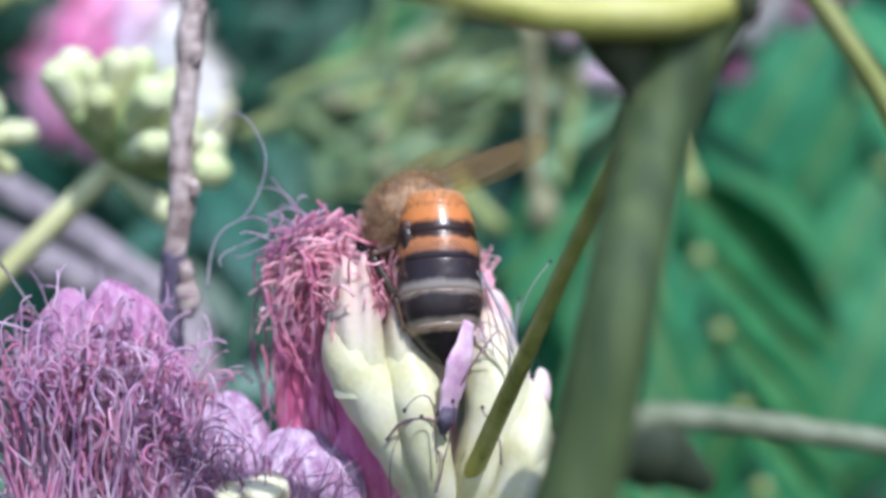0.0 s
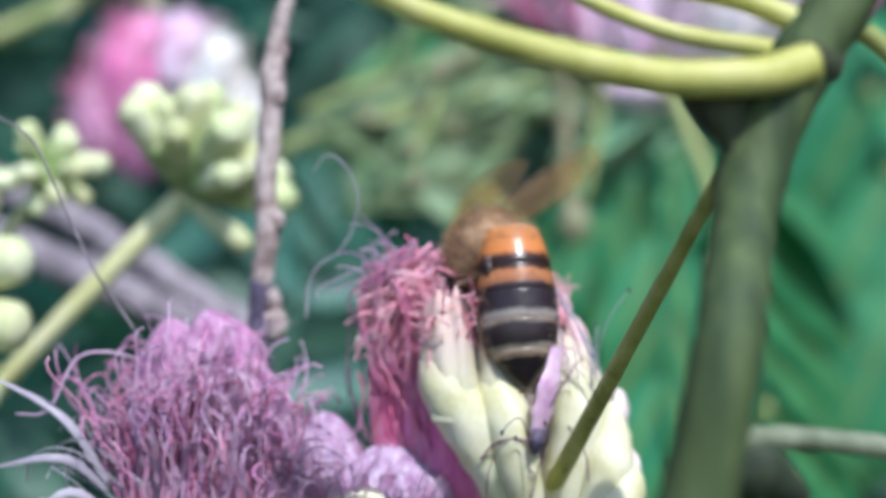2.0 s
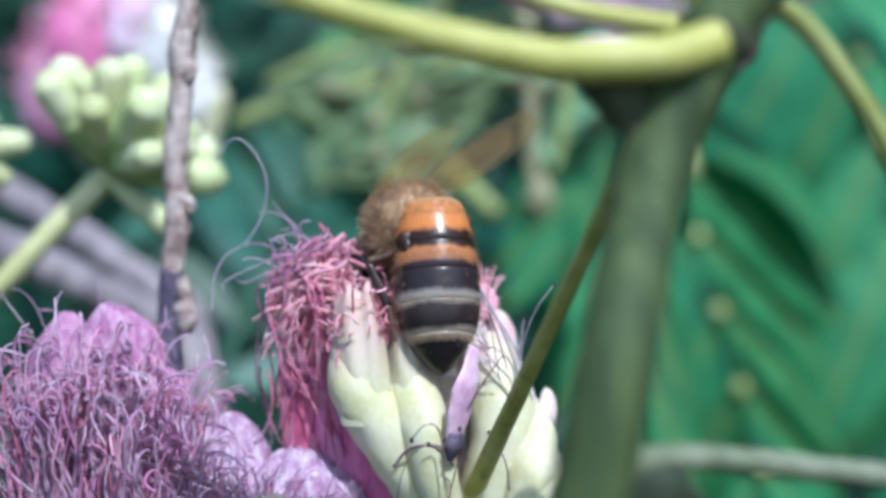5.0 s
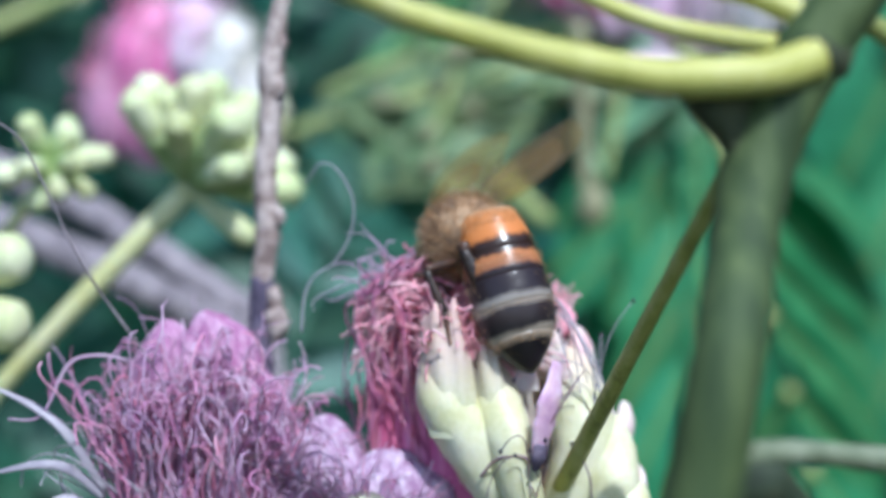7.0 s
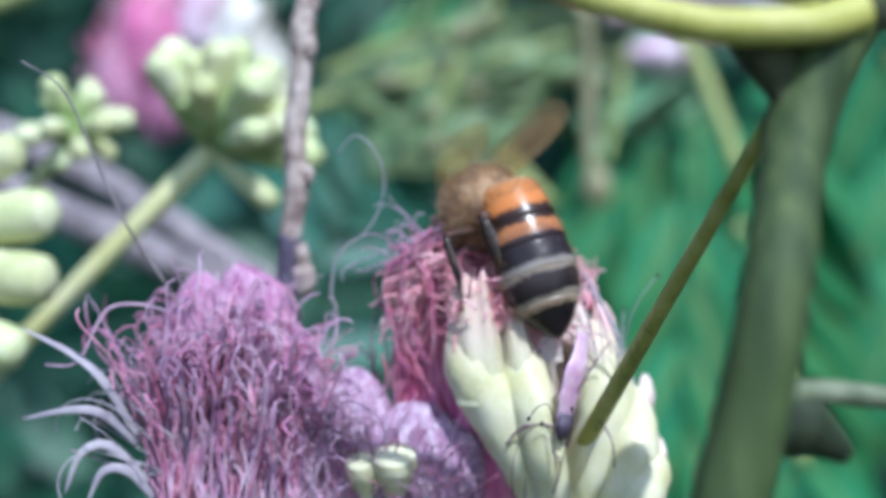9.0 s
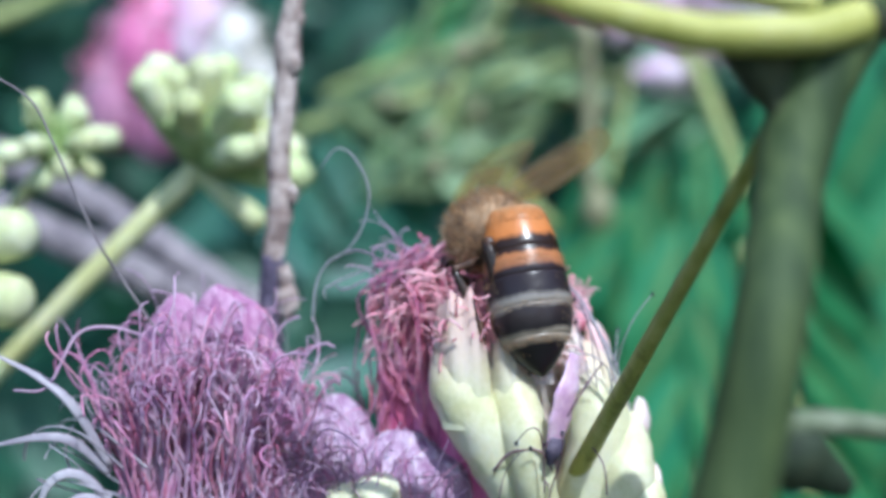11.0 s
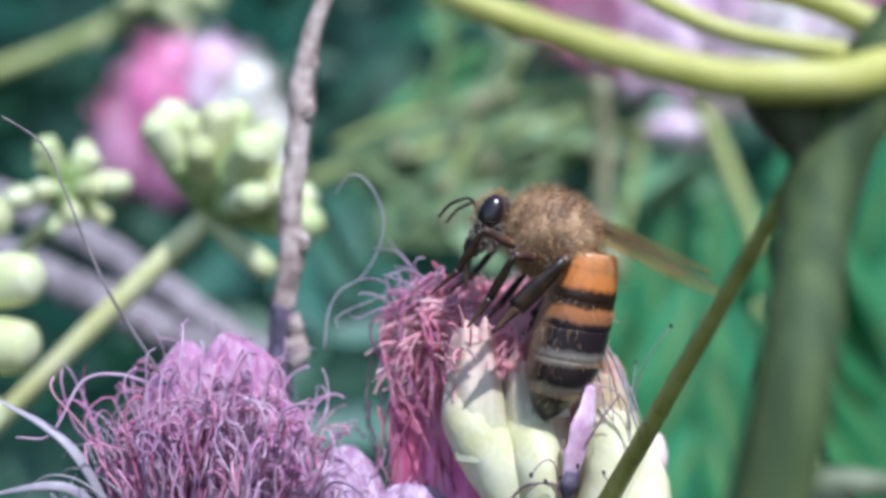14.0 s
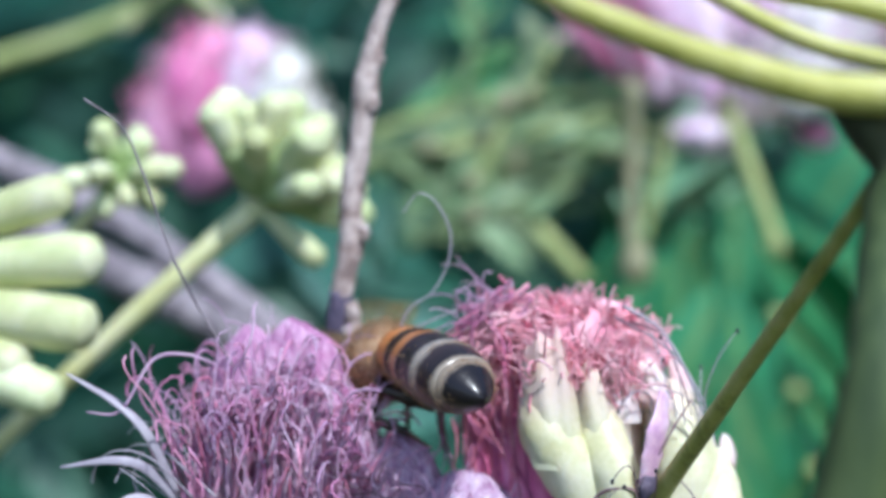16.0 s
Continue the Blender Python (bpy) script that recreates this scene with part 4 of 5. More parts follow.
tube(bm, [(8.4, 50.0, -8.7), (9.5, 51.0, -7.6), (11.1, 52.0, -7.4), (14.0, 53.0, -7.7), (17.8, 54.0, -8.3), (23.2, 55.0, -9.1)], [0.4, 0.5, 0.52, 0.5, 0.5, 0.5], 12, 0.06, 8)
part("side_branch", bm, M_GREYGREEN, branch)
# bract under the side branch, with the shade there put into its colour
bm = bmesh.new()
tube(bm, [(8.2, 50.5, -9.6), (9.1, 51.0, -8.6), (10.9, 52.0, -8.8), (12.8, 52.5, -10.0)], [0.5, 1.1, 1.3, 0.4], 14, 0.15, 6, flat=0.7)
part("shaded_bract", bm, M_SHADE, branch, "dark bract with shade in its colour")

# ---- fluffy blossom in front ----
def front_blossom():
    rng = random.Random(51)
    base = Vector((-14.3, 76.0, -17.9))
    ob = thing("mimosa_blossom", tuple(base), "fluffy mauve-pink mimosa blossom of tangled silky stamens", "flower", "mimosa blossoms")
    outline = ((-20.8, -5.8), (-19.4, -4.2), (-17.0, -3.1), (-14.8, -3.0), (-12.7, -4.8), (-11.0, -7.0), (-9.0, -9.3))
    def crest(x):
        """The height of the tangle's outline over a place along it."""
        for (x0, z0), (x1, z1) in zip(outline, outline[1:]):
            if x0 <= x <= x1:
                return z0 + (z1 - z0) * (x - x0) / (x1 - x0)
        return outline[0][1] if x < outline[0][0] else outline[-1][1]
    def bunch(count, lo, hi, loop, low, high, deep=0.0):
        out = []
        for _ in range(count):
            x = rng.uniform(lo, hi)
            root = Vector((-16.2 + (x + 16.2) * 0.82, rng.uniform(73.4, 76.4) + deep, rng.uniform(-20, -18)))
            tip = Vector((x, root.y + rng.gauss(0.5, 0.5), crest(x)))
            d = tip - root
            d.x += rng.gauss(0.1, 0.6)
            out.append(hooked(rng, root, d, d.length * rng.uniform(low, high), loop * rng.uniform(0.6, 1.5), rng.uniform(0.62, 0.88), sway=0.8))
        return [wavy(rng, c, rng.uniform(0.05, 0.28)) for c in out]
    for centre, size, mat, say, lean, seed in (
            ((-17.4, 77.0, -10.4), (2.7, 2.0, 6.6), M_MAUVEMAT, "mauve matted stamens", 0.0, 1.0),
            ((-18.4, 76.9, -13.4), (2.1, 2.1, 7.6), M_MAUVEMAT, "mauve matted stamens", 0.0, 5.0),
            ((-14.8, 77.2, -10.4), (3.3, 2.0, 7.2), M_MAUVEMAT, "mauve matted stamens", 0.0, 6.0),
            ((-12.2, 76.6, -13.0), (2.7, 2.3, 7.2), M_MAUVEMAT, "mauve matted stamens", -0.12, 2.0),
            ((-8.7, 76.6, -15.7), (3.2, 2.4, 6.5), M_LILACMAT, "lilac matted stamens", -0.05, 3.0),
            ((-5.2, 75.6, -16.2), (4.0, 1.8, 5.1), M_LILACMAT, "lilac matted stamens", 0.1, 4.0)):
        lump("cushion", centre, size, mat, ob, say, lean, seed)
    strands("stamen_tuft", bunch(140, -19.8, -11.0, 0.6, 0.72, 1.03), 0.10, M_MAGENTA, ob, "mauve-pink tangled stamens", 4)
    strands("stamen_tuft", bunch(190, -19.8, -9.0, 0.7, 0.72, 1.05), 0.10, M_LILAC, ob, "lilac tangled stamens", 4)
    strands("stamen_tuft", bunch(44, -19.6, -10.5, 0.6, 0.6, 1.0), 0.09, M_ROSE, ob, "rose-red tangled stamens", 4)
    strands("stamen_tuft", bunch(40, -19.8, -9.5, 1.1, 1.0, 1.14), 0.06, M_LILAC, ob, "thin lilac looping stamens", 4)
    strands("stamen_tuft", bunch(170, -19.6, -10.0, 0.5, 0.9, 1.04, 1.9), 0.075, M_MAGENTA, ob, "mauve-pink tangled stamens", 4)
    flank = []
    for _ in range(300):
        f = rng.random()
        root = Vector((-10.9, 74.6, -13.9)).lerp(Vector((-2.6, 73.4, -16.8)), f) + Vector((0, rng.uniform(-0.6, 0.8), rng.uniform(-3, 1)))
        flank.append(hooked(rng, root, (rng.gauss(0.05, 0.4), rng.gauss(-0.05, 0.2), 1), (5.6 - 1.0 * f) * rng.uniform(0.5, 1.05), 1.6, 0.6, 22))
    strands("stamen_tuft", flank[:200], 0.045, M_LILAC, ob, "lilac matted stamens")
    strands("stamen_tuft", flank[200:], 0.045, M_MAGENTA, ob, "mauve-pink matted stamens")
    dark = []
    for _ in range(46):
        f = rng.random()
        root = Vector((-12.0, 73.2, -11.5)).lerp(Vector((0.5, 73.2, -15.6)), f) + Vector((rng.gauss(0, 0.6), rng.uniform(-0.6, 0.6), rng.gauss(-1.0, 1.2)))
        dark.append(hooked(rng, root, (rng.gauss(0.3, 0.8), rng.gauss(-0.1, 0.3), rng.gauss(0.4, 0.6)), rng.uniform(2.0, 4.0), 0.9, 0.25, 18))
    strands("stamen_tuft", dark, 0.035, M_DARKFIL, ob, "thin dark squiggling stamens")
    loose = []
    for _ in range(11):
        root = base + Vector((rng.uniform(-6.0, -4), rng.uniform(-3, 1), rng.uniform(3, 7)))
        loose.append(hooked(rng, root, (rng.uniform(-1.6, -0.3), rng.gauss(0, 0.25), rng.uniform(0.3, 1)), rng.uniform(5, 9), 1.9, 0.3, 24))
    strands("stamen_tuft", loose, 0.075, M_PALEFIL, ob, "long pale curling stamens", 4)
    for pts in ([(-20.5, 74.0, -12.7), (-22.1, 73.0, -9.5), (-23.9, 73.0, -7.9), (-26.6, 73.0, -6.5)], [(-20.5, 74.0, -13.0), (-22.1, 73.0, -11.3), (-23.7, 72.5, -10.9), (-26.5, 72.5, -11.4)],
                [(-19.9, 74.0, -15.2), (-21.8, 73.0, -13.0), (-23.3, 72.5, -13.3), (-24.2, 72.5, -15.5)], [(-19.6, 74.0, -16.1), (-20.8, 73.0, -14.4), (-22.1, 72.5, -14.3), (-23.0, 72.5, -16.1)]):
        bm = bmesh.new()
        tube(bm, pts, [0.22, 0.29, 0.24, 0.06], 10, 0.0, 8, flat=0.3)
        part("ribbon", bm, M_PALEFIL, ob, "flat pale curling ribbon")
    bm = bmesh.new()
    tube(bm, [(-26.3, 72.0, 8.1), (-24.2, 72.0, 6.7), (-22.9, 72.0, 4.2), (-21.9, 73.0, 1.3), (-20.8, 74.0, -1.3), (-19.3, 75.0, -3.9), (-17.6, 76.0, -6.8)], [0.06, 0.07, 0.08, 0.09], 6, 0.0, 6)
    part("filament", bm, M_STICK, ob, "long thin brownish filament")
    bm = bmesh.new()
    tube(bm, [(-25.4, 73.0, -8.5), (-23.6, 73.0, -8.3), (-22.2, 73.5, -5.6), (-20.5, 74.0, -5.2), (-19.0, 75.0, -5.7)], [0.05, 0.08, 0.08, 0.08], 6, 0.0, 6)
    part("filament", bm, M_LILAC, ob, "long thin lilac filament")
    for tip, root, r in (((-6.1, 72.6, -13.1), (-6.1, 74.0, -16.0), 1.25), ((-8.0, 73.2, -13.5), (-7.6, 74.5, -16.4), 1.0)):
        bm = bmesh.new()
        bud(bm, root, tip, r, 14)
        part("floret", bm, M_CREAM, ob)
    for k in range(9):
        f = k / 8
        p = Vector((-11.6, 77.0, -18.2)).lerp(Vector((-0.8, 78.0, -18.4)), f)
        bm = bmesh.new()
        bud(bm, tuple(p - Vector((0, 0, 5))), tuple(p + Vector((rng.gauss(0, 0.8), rng.gauss(0, 0.5), 3.8 + rng.uniform(-1, 1.2)))), 1.2)
        part("floret", bm, M_CREAM, ob)


front_blossom()


# ---- the visited flower ----
def floret(bm_tube, pts, r, lobes=4, open_=0.1):
    """A floret tube; returns its pointed lobes."""
    made = []
    tube(bm_tube, pts, [r * 0.55, r * 0.85, r * 1.06, r * 1.02, r * 0.72], 24, 0.07, 8, seed=r * 7)
    a, b = Vector(pts[-2]), Vector(pts[-1])
    d = (b - a).normalized()
    side = d.orthogonal().normalized()
    for k in range(lobes):
        v = Matrix.Rotation(2 * math.pi * k / lobes + 0.4, 3, d) @ side
        p = b + v * r * 0.62 - d * r * 0.6
        bm_lobe = bmesh.new()
        made.append(bm_lobe)
        tube(bm_lobe, [p, p + d * r * 0.7 + v * r * 0.10, p + d * r * 1.25 + v * r * open_, p + d * r * 1.5], [r * 0.5, r * 0.52, r * 0.36, r * 0.08], 10, 0.08, 4, flat=0.6)
    return made


def petal_sheet(ob, foot, wide, tall, mat, say, rng):
    """A thin curling petal with lengthwise folds and a torn upper edge, thick enough to be solid."""
    cols, rows = 16, 12
    ends = [tall * (0.72 + 0.28 * rng.random()) for _ in range(cols + 1)]
    front, back = [], []
    for i in range(cols + 1):
        u = 2 * i / cols - 1
        end = (ends[max(0, i - 1)] + 2 * ends[i] + ends[min(cols, i + 1)]) / 4 * (1 - 0.25 * u * u)
        line_f, line_b = [], []
        for j in range(rows + 1):
            v = j / rows
            half = wide * (0.75 + 0.35 * v - 0.35 * v * v)
            fold = 0.16 * math.sin(u * 7 + v * 1.5) * v
            p = Vector(foot) + Vector((u * half - 0.5 * v, -0.9 * math.cos(u * 1.3) + fold + 0.9 * v * v, end * v))
            line_f.append(p)
            line_b.append(p + Vector((0, 0.1, 0)))
        front.append(line_f)
        back.append(line_b)
    bm = bmesh.new()
    f = [[bm.verts.new(p) for p in line] for line in front]
    b = [[bm.verts.new(p) for p in line] for line in back]
    for i in range(cols):
        for j in range(rows):
            bm.faces.new((f[i][j], f[i + 1][j], f[i + 1][j + 1], f[i][j + 1]))
            bm.faces.new((b[i][j], b[i][j + 1], b[i + 1][j + 1], b[i + 1][j]))
        bm.faces.new((f[i][rows], f[i + 1][rows], b[i + 1][rows], b[i][rows]))
    for i in (0, cols):
        for j in range(rows):
            bm.faces.new((f[i][j], f[i][j + 1], b[i][j + 1], b[i][j]))
    bmesh.ops.recalc_face_normals(bm, faces=bm.faces)
    return part("petal", bm, mat, ob, say)


def visited_flower():
    rng = random.Random(61)
    base = Vector((4.0, 77.0, -19.8))
    ob = thing("mimosa_flower_head", tuple(base), "mimosa flower head with plump cream florets and crimson stamens", "flower", "mimosa blossoms")
    bm = bmesh.new()
    tube(bm, [(3.8, 78.0, -27.8), (3.9, 77.5, -21.8), (4.0, 77.0, -17.8), (4.2, 77.0, -16.6)], [0.7, 0.7, 1.2, 2.2], 14, 0.06)
    part("stalk", bm, M_PALE, ob)
    tubes = [
        ([(3.7, 77.0, -18.2), (2.0, 75.0, -14.0), (0.0, 74.0, -10.1), (-1.4, 73.9, -7.6), (-1.8, 74.6, -5.6)], 1.5),
        ([(3.8, 76.0, -17.9), (2.9, 73.7, -13.4), (2.1, 73.4, -10.0), (1.5, 74.4, -7.8), (1.2, 75.4, -6.2)], 1.3),
        ([(4.5, 77.0, -18.2), (5.4, 76.0, -13.8), (6.3, 76.0, -10.4), (5.9, 77.0, -7.6), (5.4, 78.0, -5.8)], 1.7),
        ([(4.9, 76.0, -17.9), (7.0, 75.0, -15.2), (7.8, 75.0, -12.7), (7.9, 76.0, -11.0), (7.9, 77.0, -9.5)], 1.35),
        ([(5.1, 76.0, -18.2), (7.3, 74.5, -16.6), (8.2, 74.5, -14.8), (8.6, 75.0, -13.6), (8.4, 76.0, -12.9)], 1.3),
        ([(3.8, 78.0, -18.4), (2.5, 80.0, -13.6), (1.5, 80.0, -8.6), (0.5, 80.0, -5.3), (-0.3, 79.0, -2.9)], 1.5),
        ([(4.5, 79.0, -18.6), (4.9, 81.0, -14.1), (4.6, 81.0, -8.7), (3.9, 81.0, -5.3), (3.4, 80.0, -3.3)], 1.5),
    ]
    for k, (pts, r) in enumerate(tubes):
        bm = bmesh.new()
        tips = floret(bm, pts, r, 4 if k in (2, 3, 4) else 0)
        t = part("floret", bm, M_FLORET, ob)
        for bl in tips:
            part("lobe", bl, M_TIP, t, "pinkish white petal lobe")
    for pts, r in (([(3.9, 78.0, -14.8), (3.3, 78.2, -9.0), (3.9, 77.6, -6.4), (5.5, 77.0, -6.8), (6.5, 76.4, -8.8), (7.2, 76.0, -11.3)], 1.5),
                   ([(2.8, 77.5, -10.2), (2.5, 77.5, -6.7), (3.2, 77.4, -5.1), (4.5, 77.2, -5.1), (5.6, 77.0, -6.4)], 1.1)):
        bm = bmesh.new()
        tube(bm, pts, [r * 0.6, r * 0.9, r, r, r * 0.85, r * 0.5], 16, 0.1, 6, flat=0.6)
        part("petal", bm, M_TIP, ob, "broad blush petal bowing over")
    for foot, wide, tall, mat, say in (((-0.9, 73.3, -9.6), 1.75, 8.6, M_FLORET, "thin torn petal, cream below and pinkish tan above"), ((1.5, 73.9, -9.0), 1.25, 5.6, M_FLORET, "thin torn petal, cream below and pinkish tan above"),
                                       ((2.9, 75.6, -7.4), 1.3, 3.6, M_TIP, "thin torn blush petal"),
                                       ((-4.3, 77.3, -12.8), 1.5, 10.4, M_REDMAT, "thin crumpled crimson petal"), ((-2.8, 77.8, -12.4), 1.6, 11.2, M_REDMAT, "thin crumpled crimson petal")):
        petal_sheet(ob, foot, wide, tall, mat, say, rng)
    bm = bmesh.new()
    tube(bm, [(4.7, 72.5, -5.6), (4.3, 72.0, -7.5), (3.8, 72.0, -9.4), (3.5, 72.2, -10.6)], [0.4, 0.85, 0.8, 0.35], 16, 0.3, 8, flat=0.3)
    withered = part("petal", bm, M_MAUVE, ob, "withered mauve petal")
    bm = bmesh.new()
    tube(bm, [(3.75, 71.9, -9.9), (3.6, 71.9, -10.6), (3.4, 72.0, -11.3)], [0.45, 0.5, 0.2], 12, 0.3, 5, flat=0.6)
    part("tip", bm, M_TWIGDARK, withered, "dark shrivelled tip")
    # crimson stamens spilling to one side
    lump("cushion", (-3.4, 79.8, -7.6), (1.7, 1.1, 3.6), M_REDMAT, ob, "crimson matted stamens", 0.05, 7.0)
    lump("cushion", (-1.4, 77.6, -11.5), (2.6, 1.8, 4.8), M_MAGENTAMAT, ob, "magenta matted stamens", -0.45, 8.0)
    red = []
    for _ in range(34):
        a = rng.uniform(-2.7, 0.2)
        w = rng.uniform(0.85, 1.25)
        f0, f1 = rng.uniform(-1.0, 0.2), rng.uniform(0.4, 1.15)
        c = []
        for i in range(12):
            z = -(f0 + (f1 - f0) * i / 11)
            ring = math.sqrt(max(0.05, 1 - min(1, z * z)))
            q = a + 0.45 * math.sin(3 * z + a * 5) + 0.2 * math.sin(9 * z + a * 11)
            c.append(Vector((-4.2, 78.3, -6.0)) + Vector((math.cos(q) * 2.5 * ring * w - 0.1 * z, math.sin(q) * 1.9 * ring * w, z * 5.9 * w)))
        red.append(c)
    # smooth arching filaments that fall over the cushion like a curtain
    for _ in range(30):
        f = rng.random()
        top_p = Vector((-2.2, 77.0, -0.4)).lerp(Vector((-4.4, 78.5, 0.0)), f) + Vector((rng.gauss(0, 0.5), rng.uniform(-1.8, 0.8), rng.gauss(0, 0.3)))
        mid_p = Vector((-6.5, 76.6, -3.8)).lerp(Vector((-2.9, 75.8, -3.7)), rng.random()) + Vector((rng.gauss(0, 0.7), rng.gauss(0, 0.6), rng.gauss(0, 0.9)))
        end_p = Vector((-5.8, 76.6, -9.5)).lerp(Vector((-2.0, 76.0, -11.3)), rng.random()) + Vector((rng.gauss(0, 0.4), rng.gauss(0, 0.4), rng.gauss(0, 1.2)))
        red.append(smooth_path([top_p, top_p.lerp(mid_p, 0.5) + Vector((-0.7, -0.5, 0.5)), mid_p, end_p], 5))
    for _ in range(14):
        root = Vector((-3.0, 77.0, -1.2)) + Vector((rng.gauss(0, 1.0), rng.uniform(-1.6, 1.0), rng.gauss(0, 0.6)))
        red.append(hair(rng, root, (-0.8 - 0.4 * rng.random(), rng.gauss(-0.2, 0.4), 0.5 * rng.random()), rng.uniform(2.0, 4.0), 1.2, 2.0, 12))
    lump("cushion", (-3.2, 78.4, -1.9), (1.5, 1.1, 1.2), M_MAUVEMAT, ob, "mauve matted stamens", 0.0, 12.0)
    lump("cushion", (-3.9, 77.8, -4.2), (1.2, 0.9, 1.8), M_PINKTOP, ob, "bright pink matted stamens", 0.1, 13.0)
    wisps = []
    for _ in range(26):
        root = Vector((-4.2, 77.4, -1.4)) + Vector((rng.gauss(0, 0.8), rng.gauss(0, 0.6), rng.gauss(0, 0.7)))
        wisps.append(hair(rng, root, (rng.gauss(-0.7, 0.4), rng.gauss(0, 0.3), rng.gauss(0.7, 0.4)), rng.uniform(1.5, 3.4), 2.4, 1.0, 12))
    strands("stamen_tuft", wisps, 0.06, M_LILAC, ob, "dull lilac stamens")
    brush = []
    for _ in range(240):
        root = Vector((-2.2, 74.0, -5.2)).lerp(Vector((3.6, 75.0, -5.4)), rng.random()) + Vector((0, rng.uniform(-0.9, 1.5), rng.gauss(0, 0.6)))
        brush.append(hair(rng, root, (rng.gauss(-0.15, 0.35), rng.gauss(0, 0.25), 1), rng.uniform(1.6, 3.6), 1.6, 0.9, 10))
    strands("stamen_tuft", brush, 0.08, M_PINK, ob, "bright pink stamens among the petals")
    blush = []
    for _ in range(46):
        f = rng.random()
        a_p = Vector((-1.4, 76.2, -2.5)).lerp(Vector((-3.0, 77.0, -0.9)), f) + Vector((rng.gauss(0, 0.4), rng.uniform(-0.8, 0.5), rng.gauss(0, 0.4)))
        c_p = Vector((-6.2, 76.8, -2.5)).lerp(Vector((-5.5, 76.2, -6.3)), rng.random()) + Vector((rng.gauss(0, 0.4), rng.gauss(0, 0.3), rng.gauss(0, 0.4)))
        blush.append(smooth_path([a_p, a_p.lerp(c_p, 0.55) + Vector((-0.2, -0.4, 0.7)), c_p], 6))
    blush = [wavy(rng, c, rng.uniform(0.1, 0.45)) for c in blush]
    red = [wavy(rng, c, rng.uniform(0.05, 0.35)) for c in red]
    strands("stamen_tuft", blush, 0.1, M_PINK, ob, "bright pink stamens")
    strands("stamen_tuft", red, 0.085, M_CRIMSON, ob, "crimson matted stamens")
    lump("cushion", (1.2, 79.1, -2.6), (3.2, 1.8, 2.2), M_PINKTOP, ob, "bright pink matted stamens", 0.0, 9.0)
    lump("cushion", (4.3, 79.3, -3.9), (1.9, 1.6, 1.6), M_PINKTOP, ob, "bright pink matted stamens", 0.0, 10.0)
    top = []
    for _ in range(380):
        f = rng.random()
        root = Vector((-2.2, 78.0, -2.6)).lerp(Vector((5.7, 78.6, -3.9)), f) + Vector((0, rng.uniform(-1, 2), 1.4 * math.sin(math.pi * f)))
        d = Vector((rng.gauss(-0.35, 0.5), rng.gauss(0, 0.35), 1))
        top.append(hair(rng, root, d, rng.uniform(1.1, 2.5), 1.6, 1.2, 10))
    strands("stamen_tuft", top, 0.1, M_PINK, ob, "bright pink stamens")
    for name, pts, r, mat, say in (
            ("filament", [(-9.5, 77.0, -4.1), (-9.3, 77.0, -2.1), (-8.7, 77.0, -0.9), (-7.5, 77.0, -0.1), (-6.6, 77.0, 1.5), (-6.4, 77.0, 3.3), (-7.2, 77.0, 5.0), (-8.2, 77.0, 5.5), (-9.1, 77.0, 4.4)], 0.055, M_PALEFIL, "long looping pale filament"),
            ("filament", [(-2.7, 77.0, -0.9), (-4.6, 77.0, -0.6), (-8.5, 77.0, -2.1), (-8.8, 77.0, -2.9)], 0.05, M_PALEFIL, "loose pale filament"),
            ("filament", [(2.9, 74.5, -1.0), (4.9, 74.0, -2.4), (6.3, 73.6, -5.0), (7.3, 73.8, -8.0)], 0.085, M_PALEFIL, "pale arching filament"),
            ("filament", [(2.5, 75.0, -1.6), (5.2, 74.6, -3.3), (6.9, 74.2, -5.8), (7.8, 74.5, -8.6)], 0.06, M_PALEFIL, "pale arching filament"),
            ("filament", [(3.4, 75.0, -1.9), (4.9, 74.8, -2.6), (5.9, 74.4, -4.9), (6.5, 74.5, -7.0)], 0.05, M_DARKFIL, "dark arching filament"),
            ("filament", [(0.5, 72.6, -11.7), (1.4, 72.2, -10.7), (2.9, 72.0, -10.6), (3.6, 72.4, -11.7)], 0.07, M_DARKFIL, "dark curling filament"),
            ("filament", [(3.0, 72.4, -10.5), (4.2, 72.0, -8.9), (5.1, 72.0, -7.4), (6.2, 72.6, -6.0)], 0.06, M_DARKFIL, "dark straight filament")):
        bm = bmesh.new()
        tube(bm, pts, [r * 1.2, r, r, r * 0.6], 6, 0.0, 6)
        part(name, bm, mat, ob, say)
    pale = []
    for _ in range(7):
        root = Vector((6.3, 75.0, -8.1)) + Vector((rng.gauss(0, 0.8), rng.uniform(-1, 1), rng.uniform(-1, 2)))
        pale.append(hair(rng, root, (rng.uniform(-0.5, 0.4), rng.gauss(0, 0.3), 1), rng.uniform(3, 5.5), 2.0, 0.6, 12))
    dark = len(pale)
    for _ in range(5):
        root = Vector((4.4, 72.0, -13.7)) + Vector((rng.gauss(0, 2.0), rng.uniform(-1, 1), rng.uniform(-1, 1)))
        pale.append(hair(rng, root, (rng.uniform(-0.8, 0.8), -0.2, 1), rng.uniform(3, 6), 2.0, 1.0, 12))
    strands("stamen_tuft", pale[:dark], 0.05, M_PALEFIL, ob, "loose pale stamens with dark anthers", 4)
    strands("stamen_tuft", pale[dark:], 0.05, M_DARKFIL, ob, "loose dark stamens", 4)
    for c in pale:
        bm = bmesh.new()
        ball(bm, c[-1], (0.10, 0.10, 0.14), seg=8, rings=6)
        part("anther", bm, M_ANTHER, ob)
    return ob


flower = visited_flower()


# ---- the bee: x forward, z up, its waist at the origin ----
BEE_MM = 0.00103


